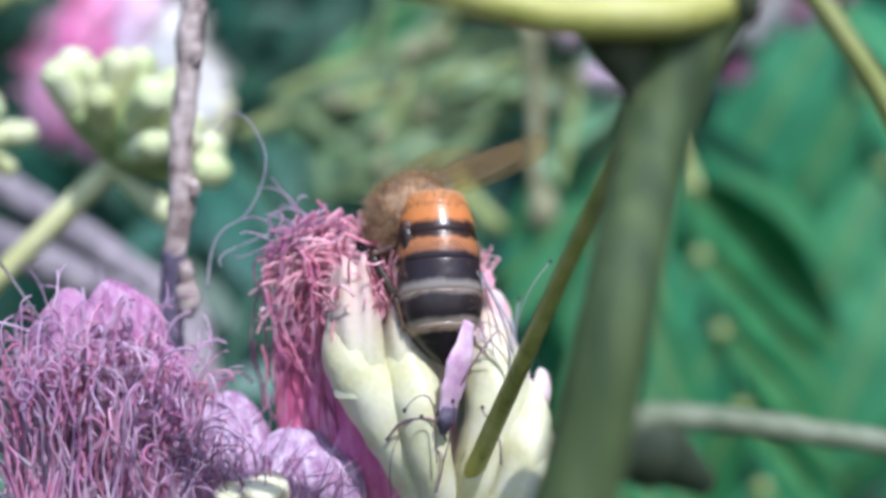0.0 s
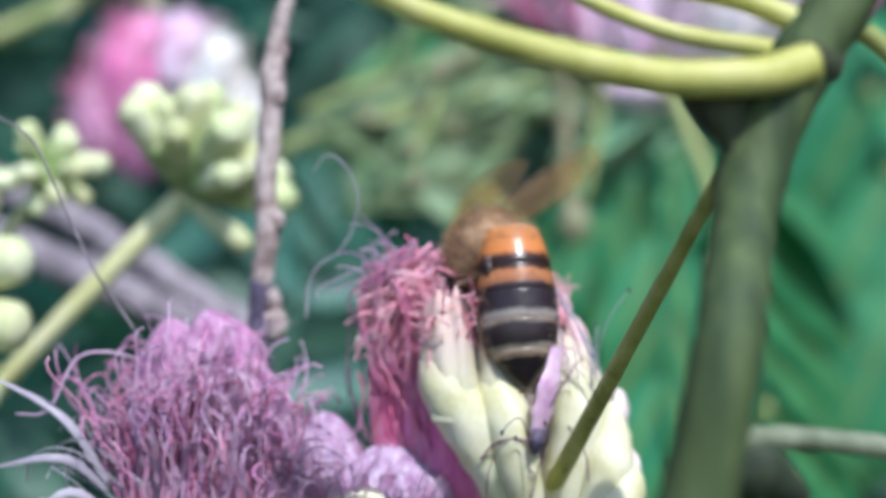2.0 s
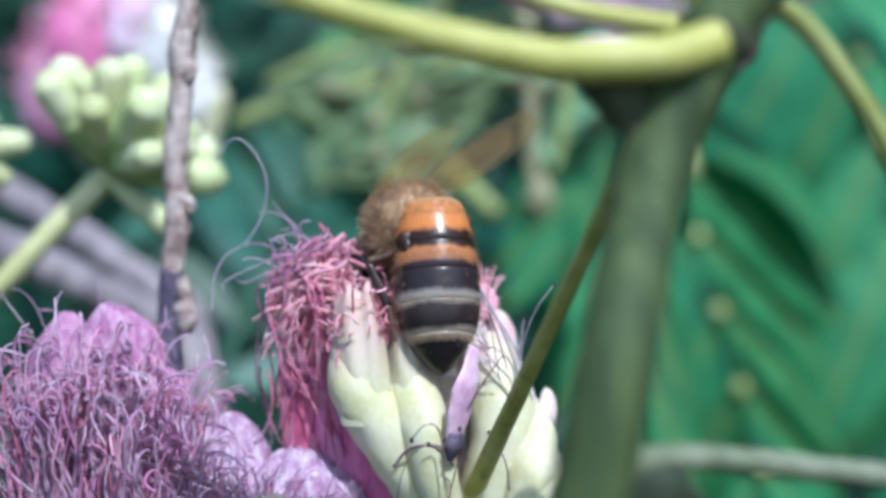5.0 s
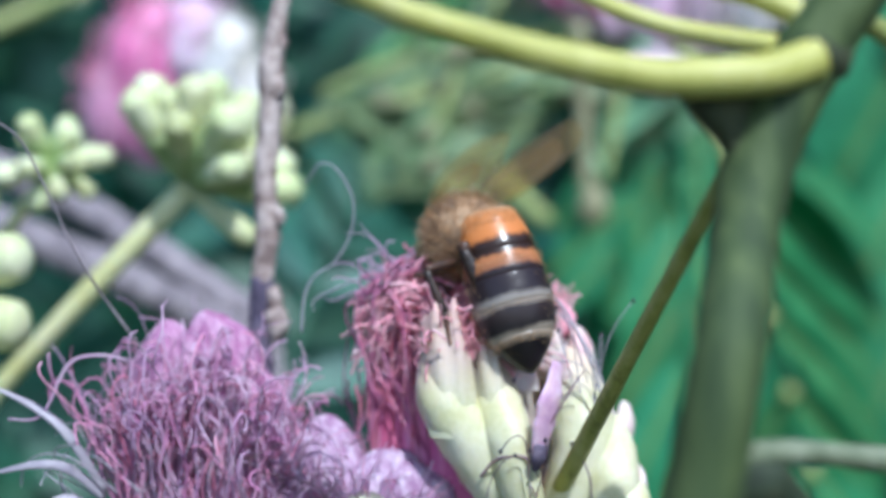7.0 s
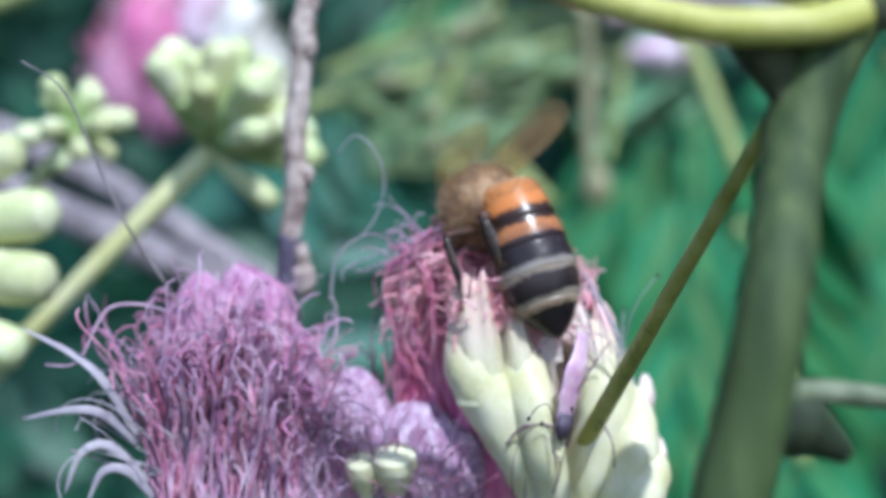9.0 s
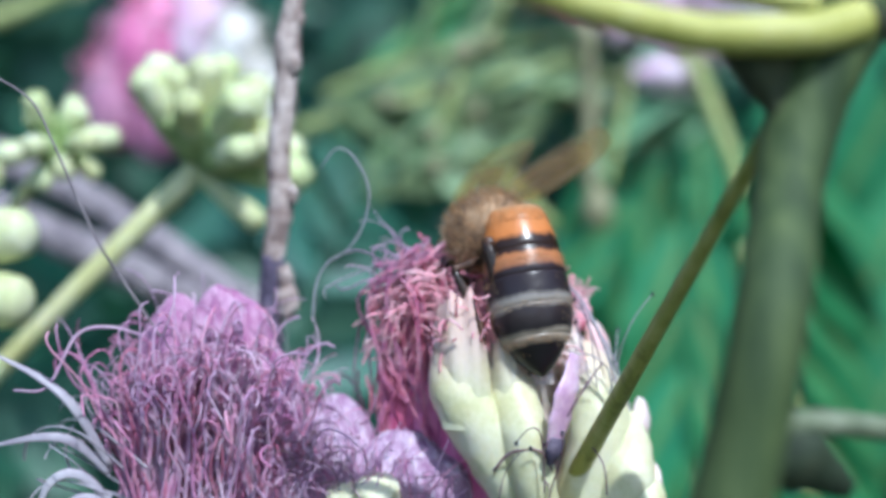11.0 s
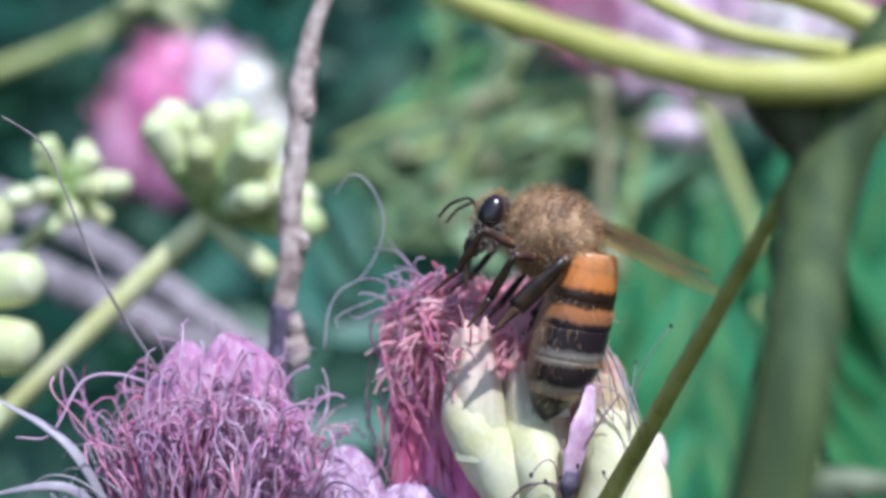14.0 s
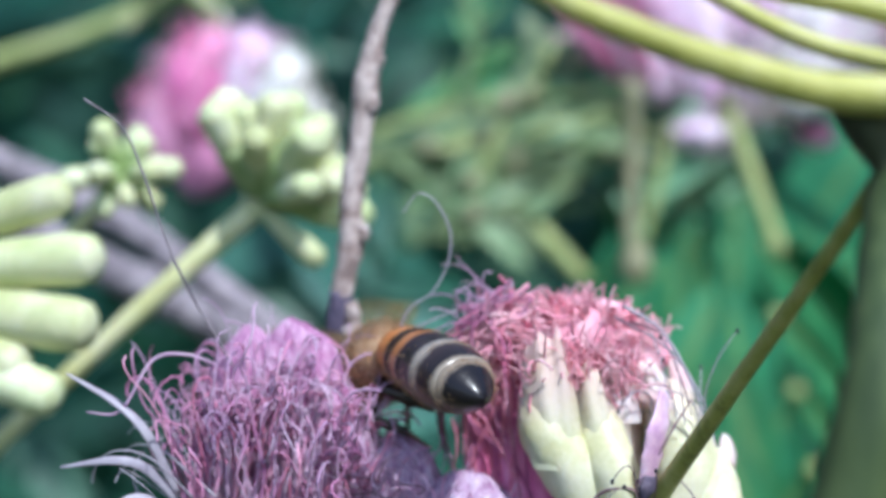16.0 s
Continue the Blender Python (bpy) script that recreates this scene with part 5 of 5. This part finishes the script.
def local_part(name, bm, mat, parent, at=(0, 0, 0), label="", kind=""):
    me = bpy.data.meshes.new(name)
    bm.transform(Matrix.Scale(BEE_MM, 4))
    bm.to_mesh(me)
    bm.free()
    for p in me.polygons:
        p.use_smooth = True
    me.materials.append(mat)
    ob = new(name, me)
    ob.parent = parent
    ob.location = Vector(at) * BEE_MM
    return tagged(ob, label, kind=kind)


def abdomen_radius(s):
    """Half width of the abdomen at s, 0 at the waist to 1 at the tip."""
    return 2.17 * (math.sin(math.pi * min(1, 0.16 + 0.52 * s ** 0.8)) ** 0.55) * (1 - max(0, (s - 0.55) / 0.45) ** 2.6 * 0.93)


def tergite(s0, s1, length, lift):
    bm = bmesh.new()
    seg, n = 28, 8
    rings = []
    for i in range(n + 1):
        s = s0 + (s1 - s0) * i / n
        r = max(0.03, abdomen_radius(s)) + lift * (i / n)
        if i == n:
            r -= lift + 0.05
        ring = []
        for k in range(seg):
            a = 2 * math.pi * k / seg
            ring.append(bm.verts.new((-length * s, r * math.cos(a), r * 0.82 * math.sin(a) - 0.7 * s * s)))
        rings.append(ring)
    for a, b in zip(rings, rings[1:]):
        for k in range(seg):
            bm.faces.new((a[k], a[(k + 1) % seg], b[(k + 1) % seg], b[k]))
    bm.faces.new(rings[0][::-1])
    bm.faces.new(rings[-1])
    bmesh.ops.recalc_face_normals(bm, faces=bm.faces)
    return bm


def fur(name, parent, count, spot, length, radius, mat, seed, sweep=(-0.5, 0, 0.1)):
    """Short hairs; spot(rng) gives a root and the way out from the body."""
    rng = random.Random(seed)
    curves = []
    for _ in range(count):
        p, out = spot(rng)
        d = (out + Vector(sweep) + Vector((rng.gauss(0, 0.3), rng.gauss(0, 0.3), rng.gauss(0, 0.3)))).normalized()
        curves.append(hair(rng, p, d, length * rng.uniform(0.6, 1.2), 0.8, 0.0, 4))
    BASE.setdefault(parent, Vector((0, 0, 0)))
    keep = BASE[parent]
    BASE[parent] = Vector((0, 0, 0))
    ob = strands(name, curves, radius, mat, parent, unit=BEE_MM)
    BASE[parent] = keep
    return ob


def on_ball(c, r, keep=lambda n: True):
    def spot(rng):
        while True:
            n = Vector((rng.gauss(0, 1), rng.gauss(0, 1), rng.gauss(0, 1))).normalized()
            if keep(n):
                return Vector(c) + Vector((n.x * r[0], n.y * r[1], n.z * r[2])), n
    return spot


def wing(length, width, sweep):
    """A wing blade along +y with raised veins; thin but solid."""
    bm = bmesh.new()
    n = 12
    top, bot = [], []
    for i in range(n + 1):
        t = i / n
        w = width * (0.16 + 0.84 * math.sin(math.pi * min(0.98, 0.04 + t * 0.86)) ** 0.8) * (1 if t < 0.9 else 1 - (t - 0.9) * 5)
        lead = 0.25 * width * math.sin(math.pi * t)
        z = 0.10 * math.sin(t * 5)
        row_t, row_b = [], []
        for k in range(6):
            x = lead - w * k / 5
            zz = z + 0.06 * math.sin(k * 2.2)
            row_t.append(bm.verts.new((x + sweep * t, length * t, zz + 0.012)))
            row_b.append(bm.verts.new((x + sweep * t, length * t, zz - 0.012)))
        top.append(row_t)
        bot.append(row_b)
    for i in range(n):
        for k in range(5):
            bm.faces.new((top[i][k], top[i][k + 1], top[i + 1][k + 1], top[i + 1][k]))
            bm.faces.new((bot[i][k], bot[i + 1][k], bot[i + 1][k + 1], bot[i][k + 1]))
        for rows_k in (0, 5):
            bm.faces.new((top[i][rows_k], top[i + 1][rows_k], bot[i + 1][rows_k], bot[i][rows_k]))
    bm.faces.new([*top[-1], *bot[-1][::-1]])
    bm.faces.new([*top[0][::-1], *bot[0]])
    bmesh.ops.recalc_face_normals(bm, faces=bm.faces)
    return bm


def veins(length, width, sweep):
    made = []
    for f0, f1, l in ((0.0, 0.02, 0.95), (-0.2, -0.3, 0.9), (-0.4, -0.65, 0.75), (-0.55, -0.9, 0.5)):
        pts = []
        for i in range(6):
            t = l * i / 5
            x = 0.25 * width * math.sin(math.pi * t) + width * (f0 + (f1 - f0) * t) * (0.3 + 0.7 * math.sin(math.pi * min(1, t * 0.8 + 0.1)))
            pts.append((x + sweep * t, length * t, 0.10 * math.sin(t * 5) + 0.05))
        made.append(tube(bmesh.new(), pts, [0.035, 0.012], 5, 0, 2))
    return made


def build_bee():
    bee = new("honey_bee")
    bee.empty_display_size = 0.002
    tagged(bee, "furry brown honey bee with an orange and black banded abdomen", "bee")
    bm = bmesh.new()
    ball(bm, (2.4, 0, 0.1), (2.4, 2.15, 2.1), seg=24, rings=16, rough=0.06)
    thorax = local_part("thorax", bm, M_THORAX, bee)
    fur("fur", thorax, 2600, on_ball((2.4, 0, 0.1), (2.35, 2.1, 2.05)), 0.55, 0.015, M_FUR, 71)
    fur("fur", thorax, 420, on_ball((2.4, 0, 0.1), (2.35, 2.1, 2.05)), 0.85, 0.010, M_PALEFUR, 74)
    bm = bmesh.new()
    ball(bm, (0, 0, 0), (0.95, 1.6, 1.45), seg=20, rings=14, rough=0.05)
    tube(bm, [(0.3, 0, -0.9), (0.5, 0, -1.6), (0.45, 0, -2.0)], [0.7, 0.5, 0.3], 10, 0.05, 4)
    head = local_part("head", bm, M_HEAD, bee, (5.3, 0, -0.35))
    for s in (-1, 1):
        bm = bmesh.new()
        ball(bm, (0.05, s * 1.32, 0.25), (0.62, 0.48, 0.98), seg=18, rings=12)
        local_part("eye", bm, M_EYE, head, label="glossy black compound eye")
        bm = bmesh.new()
        tube(bm, [(0.8, s * 0.4, 0.2), (1.3, s * 0.7, 0.6), (1.6, s * 0.85, 0.6)], [0.10, 0.08, 0.08], 8, 0, 4)
        tube(bm, [(1.6, s * 0.85, 0.6), (2.2, s * 1.0, 0.0), (2.5, s * 1.1, -0.8)], [0.10, 0.09, 0.07], 8, 0.1, 4)
        local_part("antenna", bm, M_CHITIN, head)
    bm = bmesh.new()
    tube(bm, [(0.5, 0, -1.8), (0.4, 0, -2.8), (0.0, 0, -3.6)], [0.18, 0.14, 0.06], 8, 0, 4)
    local_part("tongue", bm, M_LEG, head, label="brown extended tongue")
    fur("fur", head, 260, on_ball((0, 0, 0), (0.95, 1.5, 1.45), lambda n: n.x > -0.2 and abs(n.y) < 0.8 and n.z > -0.2), 0.45, 0.016, M_FUR, 72, (0.2, 0, 0))
    fur("fur", head, 320, on_ball((0, 0, -0.2), (0.95, 1.5, 1.35), lambda n: abs(n.y) > 0.45 and n.z < 0.1), 0.4, 0.016, M_PALEFUR, 76, (-0.2, 0, 0))
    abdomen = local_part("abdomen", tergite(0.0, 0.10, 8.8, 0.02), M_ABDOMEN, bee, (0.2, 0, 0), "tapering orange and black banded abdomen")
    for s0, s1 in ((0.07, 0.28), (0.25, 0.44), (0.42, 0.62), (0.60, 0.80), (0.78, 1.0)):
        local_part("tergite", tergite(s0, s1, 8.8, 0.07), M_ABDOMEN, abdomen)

    def bands(rng):
        s = rng.choice((0.02, 0.05, 0.08, 0.33, 0.605, 0.81)) + rng.uniform(-0.02, 0.02)
        a = rng.gauss(math.pi / 2, 0.75)
        r = abdomen_radius(s)
        n = Vector((0, math.cos(a), math.sin(a)))
        return Vector((-8.8 * s, r * n.y, r * 0.82 * n.z - 0.7 * s * s)), n
    def belly(rng):
        s = rng.uniform(0.02, 0.6)
        a = -math.pi / 2 + rng.gauss(0, 0.7)
        r = abdomen_radius(s)
        n = Vector((0, math.cos(a), math.sin(a)))
        return Vector((-8.8 * s, r * n.y, r * 0.82 * n.z - 0.7 * s * s)), n
    fur("fur", abdomen, 500, belly, 0.36, 0.010, M_FUR, 75, (-1.2, 0, 0))
    def flanks(rng):
        s = rng.uniform(0.0, 0.9)
        a = rng.choice((0.0, math.pi)) + rng.gauss(0, 0.5)
        r = abdomen_radius(s)
        n = Vector((0, math.cos(a), math.sin(a)))
        return Vector((-8.8 * s, r * n.y, r * 0.82 * n.z - 0.7 * s * s)), n
    fur("fur", abdomen, 500, flanks, 0.36, 0.007, M_FUR, 77, (-0.9, 0, 0))
    fur("fur", abdomen, 1100, bands, 0.20, 0.007, M_FUR, 73, (-1.9, 0, 0))
    legs = []
    for k, (x, out, fwd) in enumerate(((3.2, 2.6, 2.6), (2.2, 3.6, 0.4), (1.2, 2.0, -0.9))):
        for s in (-1, 1):
            fat = (0.23, 0.27, 0.40)[k]
            root = Vector((x, s * 1.0, -1.2))
            knee = root + Vector((fwd * 0.55, s * out * 0.75, (0.7, 0.6, 0.5)[k]))
            shin = knee + Vector((fwd * 0.20, s * out * 0.10, (-2.4, -2.5, -3.3)[k]))
            foot = shin + Vector((fwd * 0.30, s * out * 0.20, -1.6))
            at = root.copy()
            root, knee, shin, foot = root - at, knee - at, shin - at, foot - at
            bm = bmesh.new()
            tube(bm, [root, root.lerp(knee, 0.5), knee], [fat * 0.7, fat, fat * 0.75], 10, 0.05, 4)
            leg = local_part("leg", bm, M_LEG, bee, at)
            legs.append((leg, s, k, at, foot.normalized()))
            bm = bmesh.new()
            tube(bm, [knee, knee.lerp(shin, 0.6), shin], [fat * 0.6, fat * (1.0, 1.0, 1.35)[k], fat * (0.9, 0.9, 1.25)[k]], 10, 0.05, 4, flat=0.6)
            local_part("shin", bm, M_CHITIN, leg)
            bm = bmesh.new()
            tube(bm, [shin, shin.lerp(foot, 0.4), foot], [fat * 0.85, fat * 0.55, fat * 0.22], 8, 0.08, 4)
            local_part("foot", bm, M_LEG, leg)
    wings = []
    for s in (1, -1):
        flip = Matrix.Diagonal((1, s, 1, 1))
        for name, l, w, sw, x in (("forewing", 9.4, 3.1, -1.0, 2.6), ("hindwing", 6.4, 2.2, -1.2, 1.8)):
            bm, bv = wing(l, w, sw), veins(l, w, sw)
            for b in (bm, *bv):
                b.transform(flip)
            bmesh.ops.recalc_face_normals(bm, faces=bm.faces)
            o = local_part(name, bm, M_WING, bee, (x, s * 1.3, 1.2), "thin amber see-through wing")
            for b in bv:
                local_part("vein", b, M_LEG, o)
            wings.append((o, s, x))
    return bee, abdomen, wings, legs


bee, abdomen, wings, legs = build_bee()

# ---- what moves ----
# seconds, the flower's sway in mm and its lean in degrees
FLOWER = [
    (0.0, -0.41, 0.0, 0.63, 0),
    (0.5, -0.22, 0.0, -0.84, 0),
    (1.0, 0.03, 0.0, -0.76, 0),
    (1.5, 0.00, 0.0, 0.00, 0),
    (2.0, -0.16, 0.0, 0.43, 0),
    (2.5, -0.06, 0.0, 0.21, 0),
    (3.0, 0.68, 0.0, -0.98, 0),
    (3.5, -0.16, 0.0, -0.30, 0),
    (6.0, -0.07, 0.0, 0.38, 0),
    (6.5, -0.31, 0.0, 0.20, 0),
    (7.0, -0.37, 0.0, -0.25, 0),
    (7.5, -0.43, 0.0, 0.85, 0),
    (8.0, -0.14, 0.0, -0.64, 0),
    (8.5, -0.72, 0.0, -0.21, 0),
    (9.0, -0.48, 0.0, -1.13, 0),
    (11.5, -0.49, 0.0, -0.62, 0),
    (12.0, -0.85, 0.0, 0.19, 0),
    (12.5, -0.29, 0.0, -0.30, 0),
    (13.0, -0.13, 0.0, 0.10, 0),
    (13.5, 0.14, 0.0, -0.83, 0),
    (14.0, -0.41, 0.0, 0.30, 0),
    (14.5, -0.13, 0.0, 1.51, 0),
    (15.0, 0.21, 0.0, 1.07, -2),
    (15.5, 0.66, 0.0, -0.34, -3),
    (16.0, 1.40, 0.0, -0.22, -4),
]
# seconds; the waist's place in mm; the ways of the nose, the back, the tail, the abdomen's back, the wings, the near hind leg and the near middle leg
BEE = [
    (0.0, (2.57, 75.00, 1.66), (-0.58, 0.62, -0.55), (-0.45, 0.10, 0.88), (0.07, -0.30, -0.95), (0.05, -0.95, 0.30), (0.66, 0.60, 0.42), (0.15, -0.40, -0.90), (-0.15, -0.45, -0.88)),
    (0.5, (2.04, 75.00, 1.68), (-0.58, 0.62, -0.55), (-0.45, 0.10, 0.88), (0.07, -0.30, -0.95), (0.05, -0.95, 0.30), (0.58, 0.58, 0.56), (0.15, -0.40, -0.90), (-0.15, -0.45, -0.88)),
    (1.0, (2.03, 75.00, 1.65), (-0.58, 0.62, -0.55), (-0.45, 0.10, 0.88), (0.07, -0.30, -0.95), (0.05, -0.95, 0.30), (0.58, 0.58, 0.56), (0.15, -0.40, -0.90), (-0.15, -0.45, -0.88)),
    (1.5, (2.62, 75.00, 1.74), (-0.58, 0.62, -0.55), (-0.45, 0.10, 0.88), (0.07, -0.30, -0.95), (0.05, -0.95, 0.30), (0.58, 0.58, 0.56), (0.15, -0.40, -0.90), (-0.15, -0.45, -0.88)),
    (2.0, (2.33, 75.00, 1.52), (-0.58, 0.62, -0.55), (-0.45, 0.10, 0.88), (0.07, -0.30, -0.95), (0.05, -0.95, 0.30), (0.58, 0.58, 0.56), (0.15, -0.40, -0.90), (-0.15, -0.45, -0.88)),
    (2.5, (2.68, 75.00, 1.77), (-0.58, 0.62, -0.55), (-0.45, 0.10, 0.88), (0.07, -0.30, -0.95), (0.05, -0.95, 0.30), (0.58, 0.58, 0.56), (0.15, -0.40, -0.90), (-0.15, -0.45, -0.88)),
    (3.0, (2.47, 75.00, 2.03), (-0.58, 0.62, -0.55), (-0.45, 0.10, 0.88), (0.07, -0.30, -0.95), (0.05, -0.95, 0.30), (0.58, 0.58, 0.56), (0.15, -0.40, -0.90), (-0.15, -0.45, -0.88)),
    (3.5, (2.54, 75.00, 2.30), (-0.58, 0.62, -0.55), (-0.45, 0.10, 0.88), (0.07, -0.30, -0.95), (0.05, -0.95, 0.30), (0.58, 0.58, 0.56), (0.15, -0.40, -0.90), (-0.15, -0.45, -0.88)),
    (6.0, (2.63, 75.00, 2.07), (-0.58, 0.62, -0.55), (-0.45, 0.10, 0.88), (0.04, -0.30, -0.95), (0.05, -0.95, 0.30), (0.58, 0.58, 0.56), (0.15, -0.40, -0.90), (-0.15, -0.45, -0.88)),
    (6.5, (1.86, 75.00, 1.93), (-0.58, 0.62, -0.55), (-0.45, 0.10, 0.88), (0.15, -0.30, -0.94), (0.04, -0.95, 0.31), (0.58, 0.58, 0.56), (0.15, -0.40, -0.90), (-0.15, -0.45, -0.88)),
    (7.0, (0.87, 75.00, 2.20), (-0.58, 0.62, -0.55), (-0.45, 0.10, 0.88), (0.25, -0.30, -0.92), (0.03, -0.95, 0.32), (0.58, 0.55, 0.60), (0.15, -0.40, -0.90), (-0.15, -0.45, -0.88)),
    (7.5, (1.35, 75.00, 2.27), (-0.58, 0.62, -0.55), (-0.45, 0.10, 0.88), (0.32, -0.30, -0.90), (0.03, -0.95, 0.32), (0.52, 0.55, 0.64), (0.15, -0.40, -0.90), (-0.15, -0.45, -0.88)),
    (8.0, (0.31, 75.00, 1.81), (-0.58, 0.62, -0.55), (-0.45, 0.10, 0.88), (0.32, -0.30, -0.90), (0.03, -0.95, 0.32), (0.46, 0.62, 0.62), (0.15, -0.40, -0.90), (-0.15, -0.45, -0.88)),
    (8.5, (0.52, 75.00, 1.66), (-0.58, 0.62, -0.55), (-0.45, 0.10, 0.88), (0.32, -0.30, -0.90), (0.03, -0.95, 0.32), (0.40, 0.72, 0.58), (0.15, -0.40, -0.90), (-0.15, -0.45, -0.88)),
    (9.0, (0.24, 75.00, 1.47), (-0.58, 0.62, -0.55), (-0.45, 0.10, 0.88), (0.32, -0.30, -0.90), (0.03, -0.95, 0.32), (0.34, 0.76, 0.58), (0.15, -0.40, -0.90), (-0.15, -0.45, -0.88)),
    (11.5, (1.32, 75.00, 1.15), (-0.58, 0.62, -0.55), (-0.45, 0.10, 0.88), (0.15, -0.30, -0.94), (0.04, -0.95, 0.31), (0.64, 0.55, 0.50), (0.15, -0.40, -0.90), (-0.15, -0.45, -0.88)),
    (12.0, (0.26, 75.00, 1.73), (-0.58, 0.62, -0.55), (-0.45, 0.10, 0.88), (0.24, -0.30, -0.92), (0.04, -0.95, 0.31), (0.74, 0.50, 0.44), (0.15, -0.40, -0.90), (-0.15, -0.45, -0.88)),
    (12.5, (3.13, 73.00, 0.26), (-0.94, 0.25, -0.10), (-0.10, 0.05, 0.98), (-0.05, -0.10, -1.00), (0.25, -0.95, 0.10), (0.93, 0.35, 0.08), (-0.25, -0.45, -0.85), (-0.45, -0.40, -0.80)),
    (13.0, (4.77, 72.00, -0.90), (-0.86, 0.18, 0.46), (0.46, 0.05, 0.90), (0.05, 0.12, -1.00), (0.90, -0.45, 0.10), (0.86, -0.05, -0.45), (-0.80, -0.25, -0.55), (-0.75, -0.25, -0.60)),
    (13.5, (2.25, 72.00, 0.86), (-0.95, 0.12, -0.12), (-0.08, -0.10, 1.00), (0.16, 0.12, -1.00), (0.90, -0.45, 0.15), (0.95, 0.25, 0.08), (-0.55, -0.30, -0.80), (-0.60, -0.30, -0.75)),
    (14.0, (4.33, 72.00, 1.51), (-0.90, 0.18, 0.34), (0.32, 0.00, 0.94), (-0.17, 0.12, -1.00), (0.90, -0.45, -0.15), (0.88, 0.10, -0.35), (-0.65, -0.30, -0.70), (-0.70, -0.25, -0.65)),
    (14.5, (6.30, 72.00, 1.56), (-0.86, 0.16, 0.46), (0.44, 0.00, 0.90), (-0.33, 0.10, -0.94), (0.88, -0.40, -0.33), (0.75, 0.10, -0.62), (-0.70, -0.25, -0.60), (-0.75, -0.20, -0.60)),
    (15.0, (-1.73, 73.50, 3.19), (-0.84, -0.06, -0.42), (-0.42, -0.10, 0.90), (0.46, -0.16, -0.87), (0.75, -0.50, 0.42), (0.93, 0.30, 0.20), (0.15, -0.35, -0.92), (-0.30, -0.35, -0.85)),
    (15.3, (-4.65, 74.00, 1.17), (-0.60, -0.12, -0.78), (-0.75, -0.10, 0.60), (0.88, 0.08, -0.38), (0.40, -0.45, 0.82), (0.60, 0.25, 0.70), (0.60, -0.40, -0.70), (0.00, -0.45, -0.88)),
    (15.5, (-6.57, 74.00, -0.11), (-0.22, -0.12, -0.96), (-0.92, -0.10, 0.30), (0.99, 0.03, -0.02), (0.05, -0.50, 0.88), (0.03, 0.30, 0.95), (0.88, -0.30, -0.38), (0.40, -0.40, -0.80)),
    (15.8, (-8.57, 76.00, -2.45), (-0.45, 0.62, -0.60), (-0.60, 0.20, 0.75), (0.70, -0.68, -0.18), (0.10, -0.15, 0.98), (-0.05, 0.45, 0.88), (0.93, -0.30, -0.22), (0.50, -0.55, -0.65)),
    (16.0, (-9.00, 77.00, -4.41), (-0.42, 0.80, -0.40), (-0.35, 0.15, 0.92), (0.52, -0.84, -0.14), (0.05, -0.10, 0.99), (-0.45, 0.85, 0.15), (0.93, -0.30, -0.22), (0.55, -0.55, -0.60)),
]


def facing(x, z):
    """A turn whose x axis lies along x and whose z axis leans towards z."""
    x = Vector(x).normalized()
    y = Vector(z).cross(x).normalized()
    return Matrix((x, y, x.cross(y))).transposed()


def motions():
    home = flower.location.copy()
    walk(flower, [(t, Matrix.Translation(home + Vector((x, y, z)) * 0.001) @ pose(0, 0, 0, 0, tilt, 0)) for t, x, y, z, tilt in FLOWER])
    turns = [facing(row[2], row[3]) for row in BEE]
    walk(bee, [(row[0], Matrix.Translation(ORIGIN + Vector(row[1]) * 0.001) @ m.to_4x4()) for row, m in zip(BEE, turns)])
    walk(abdomen, [(row[0], Matrix.Translation((0.2 * BEE_MM, 0, 0)) @ (m.transposed() @ facing(-Vector(row[4]), row[5])).to_4x4()) for row, m in zip(BEE, turns)])
    # the wings lie together over the back and swing to one side as one
    for o, s, x in wings:
        rows = []
        for row, m in zip(BEE, turns):
            way = (m.transposed() @ Vector(row[6])).normalized()
            side = Matrix.Rotation(radians(s * (6 if o.name.startswith("fore") else 15)), 3, "Z") @ way
            # the blade's length lies along y in its own space, mirrored for the left and the right wing
            turn = facing(side, m.transposed() @ (Vector(row[3]) + Vector((0, -1.1 if row[0] < 12.2 else -0.35, 0)))) @ Matrix.Rotation(radians(-90 * s), 3, "Z")
            rows.append((row[0], Matrix.Translation(Vector((x, s * 0.9, 1.25)) * BEE_MM) @ turn.to_4x4()))
        walk(o, rows)
    # the near legs reach for the flower, the far ones tread behind the body
    for leg, s, k, at, rest in legs:
        rows = []
        for i, (row, m) in enumerate(zip(BEE, turns)):
            if s > 0 and k == 2:
                way = Vector(row[7])
            elif s > 0 and k == 1:
                way = Vector(row[8])
            elif k == 2:
                way = Vector(row[7]) + Vector((0.25, 0.75, -0.1))
            else:
                way = Vector(row[8]) + Vector(row[2]) * (0.9 if k == 0 else 0.2) + Vector((0, 0.1 if s > 0 else 0.8, -0.3))
            way += Vector((0.10 * math.sin(2.9 * i + 2.1 * k), 0, 0.06 * math.cos(1.7 * i + k)))
            turn = rest.rotation_difference((m.transposed() @ way).normalized())
            rows.append((row[0], Matrix.Translation(at * BEE_MM) @ turn.to_matrix().to_4x4()))
        walk(leg, rows)


motions()
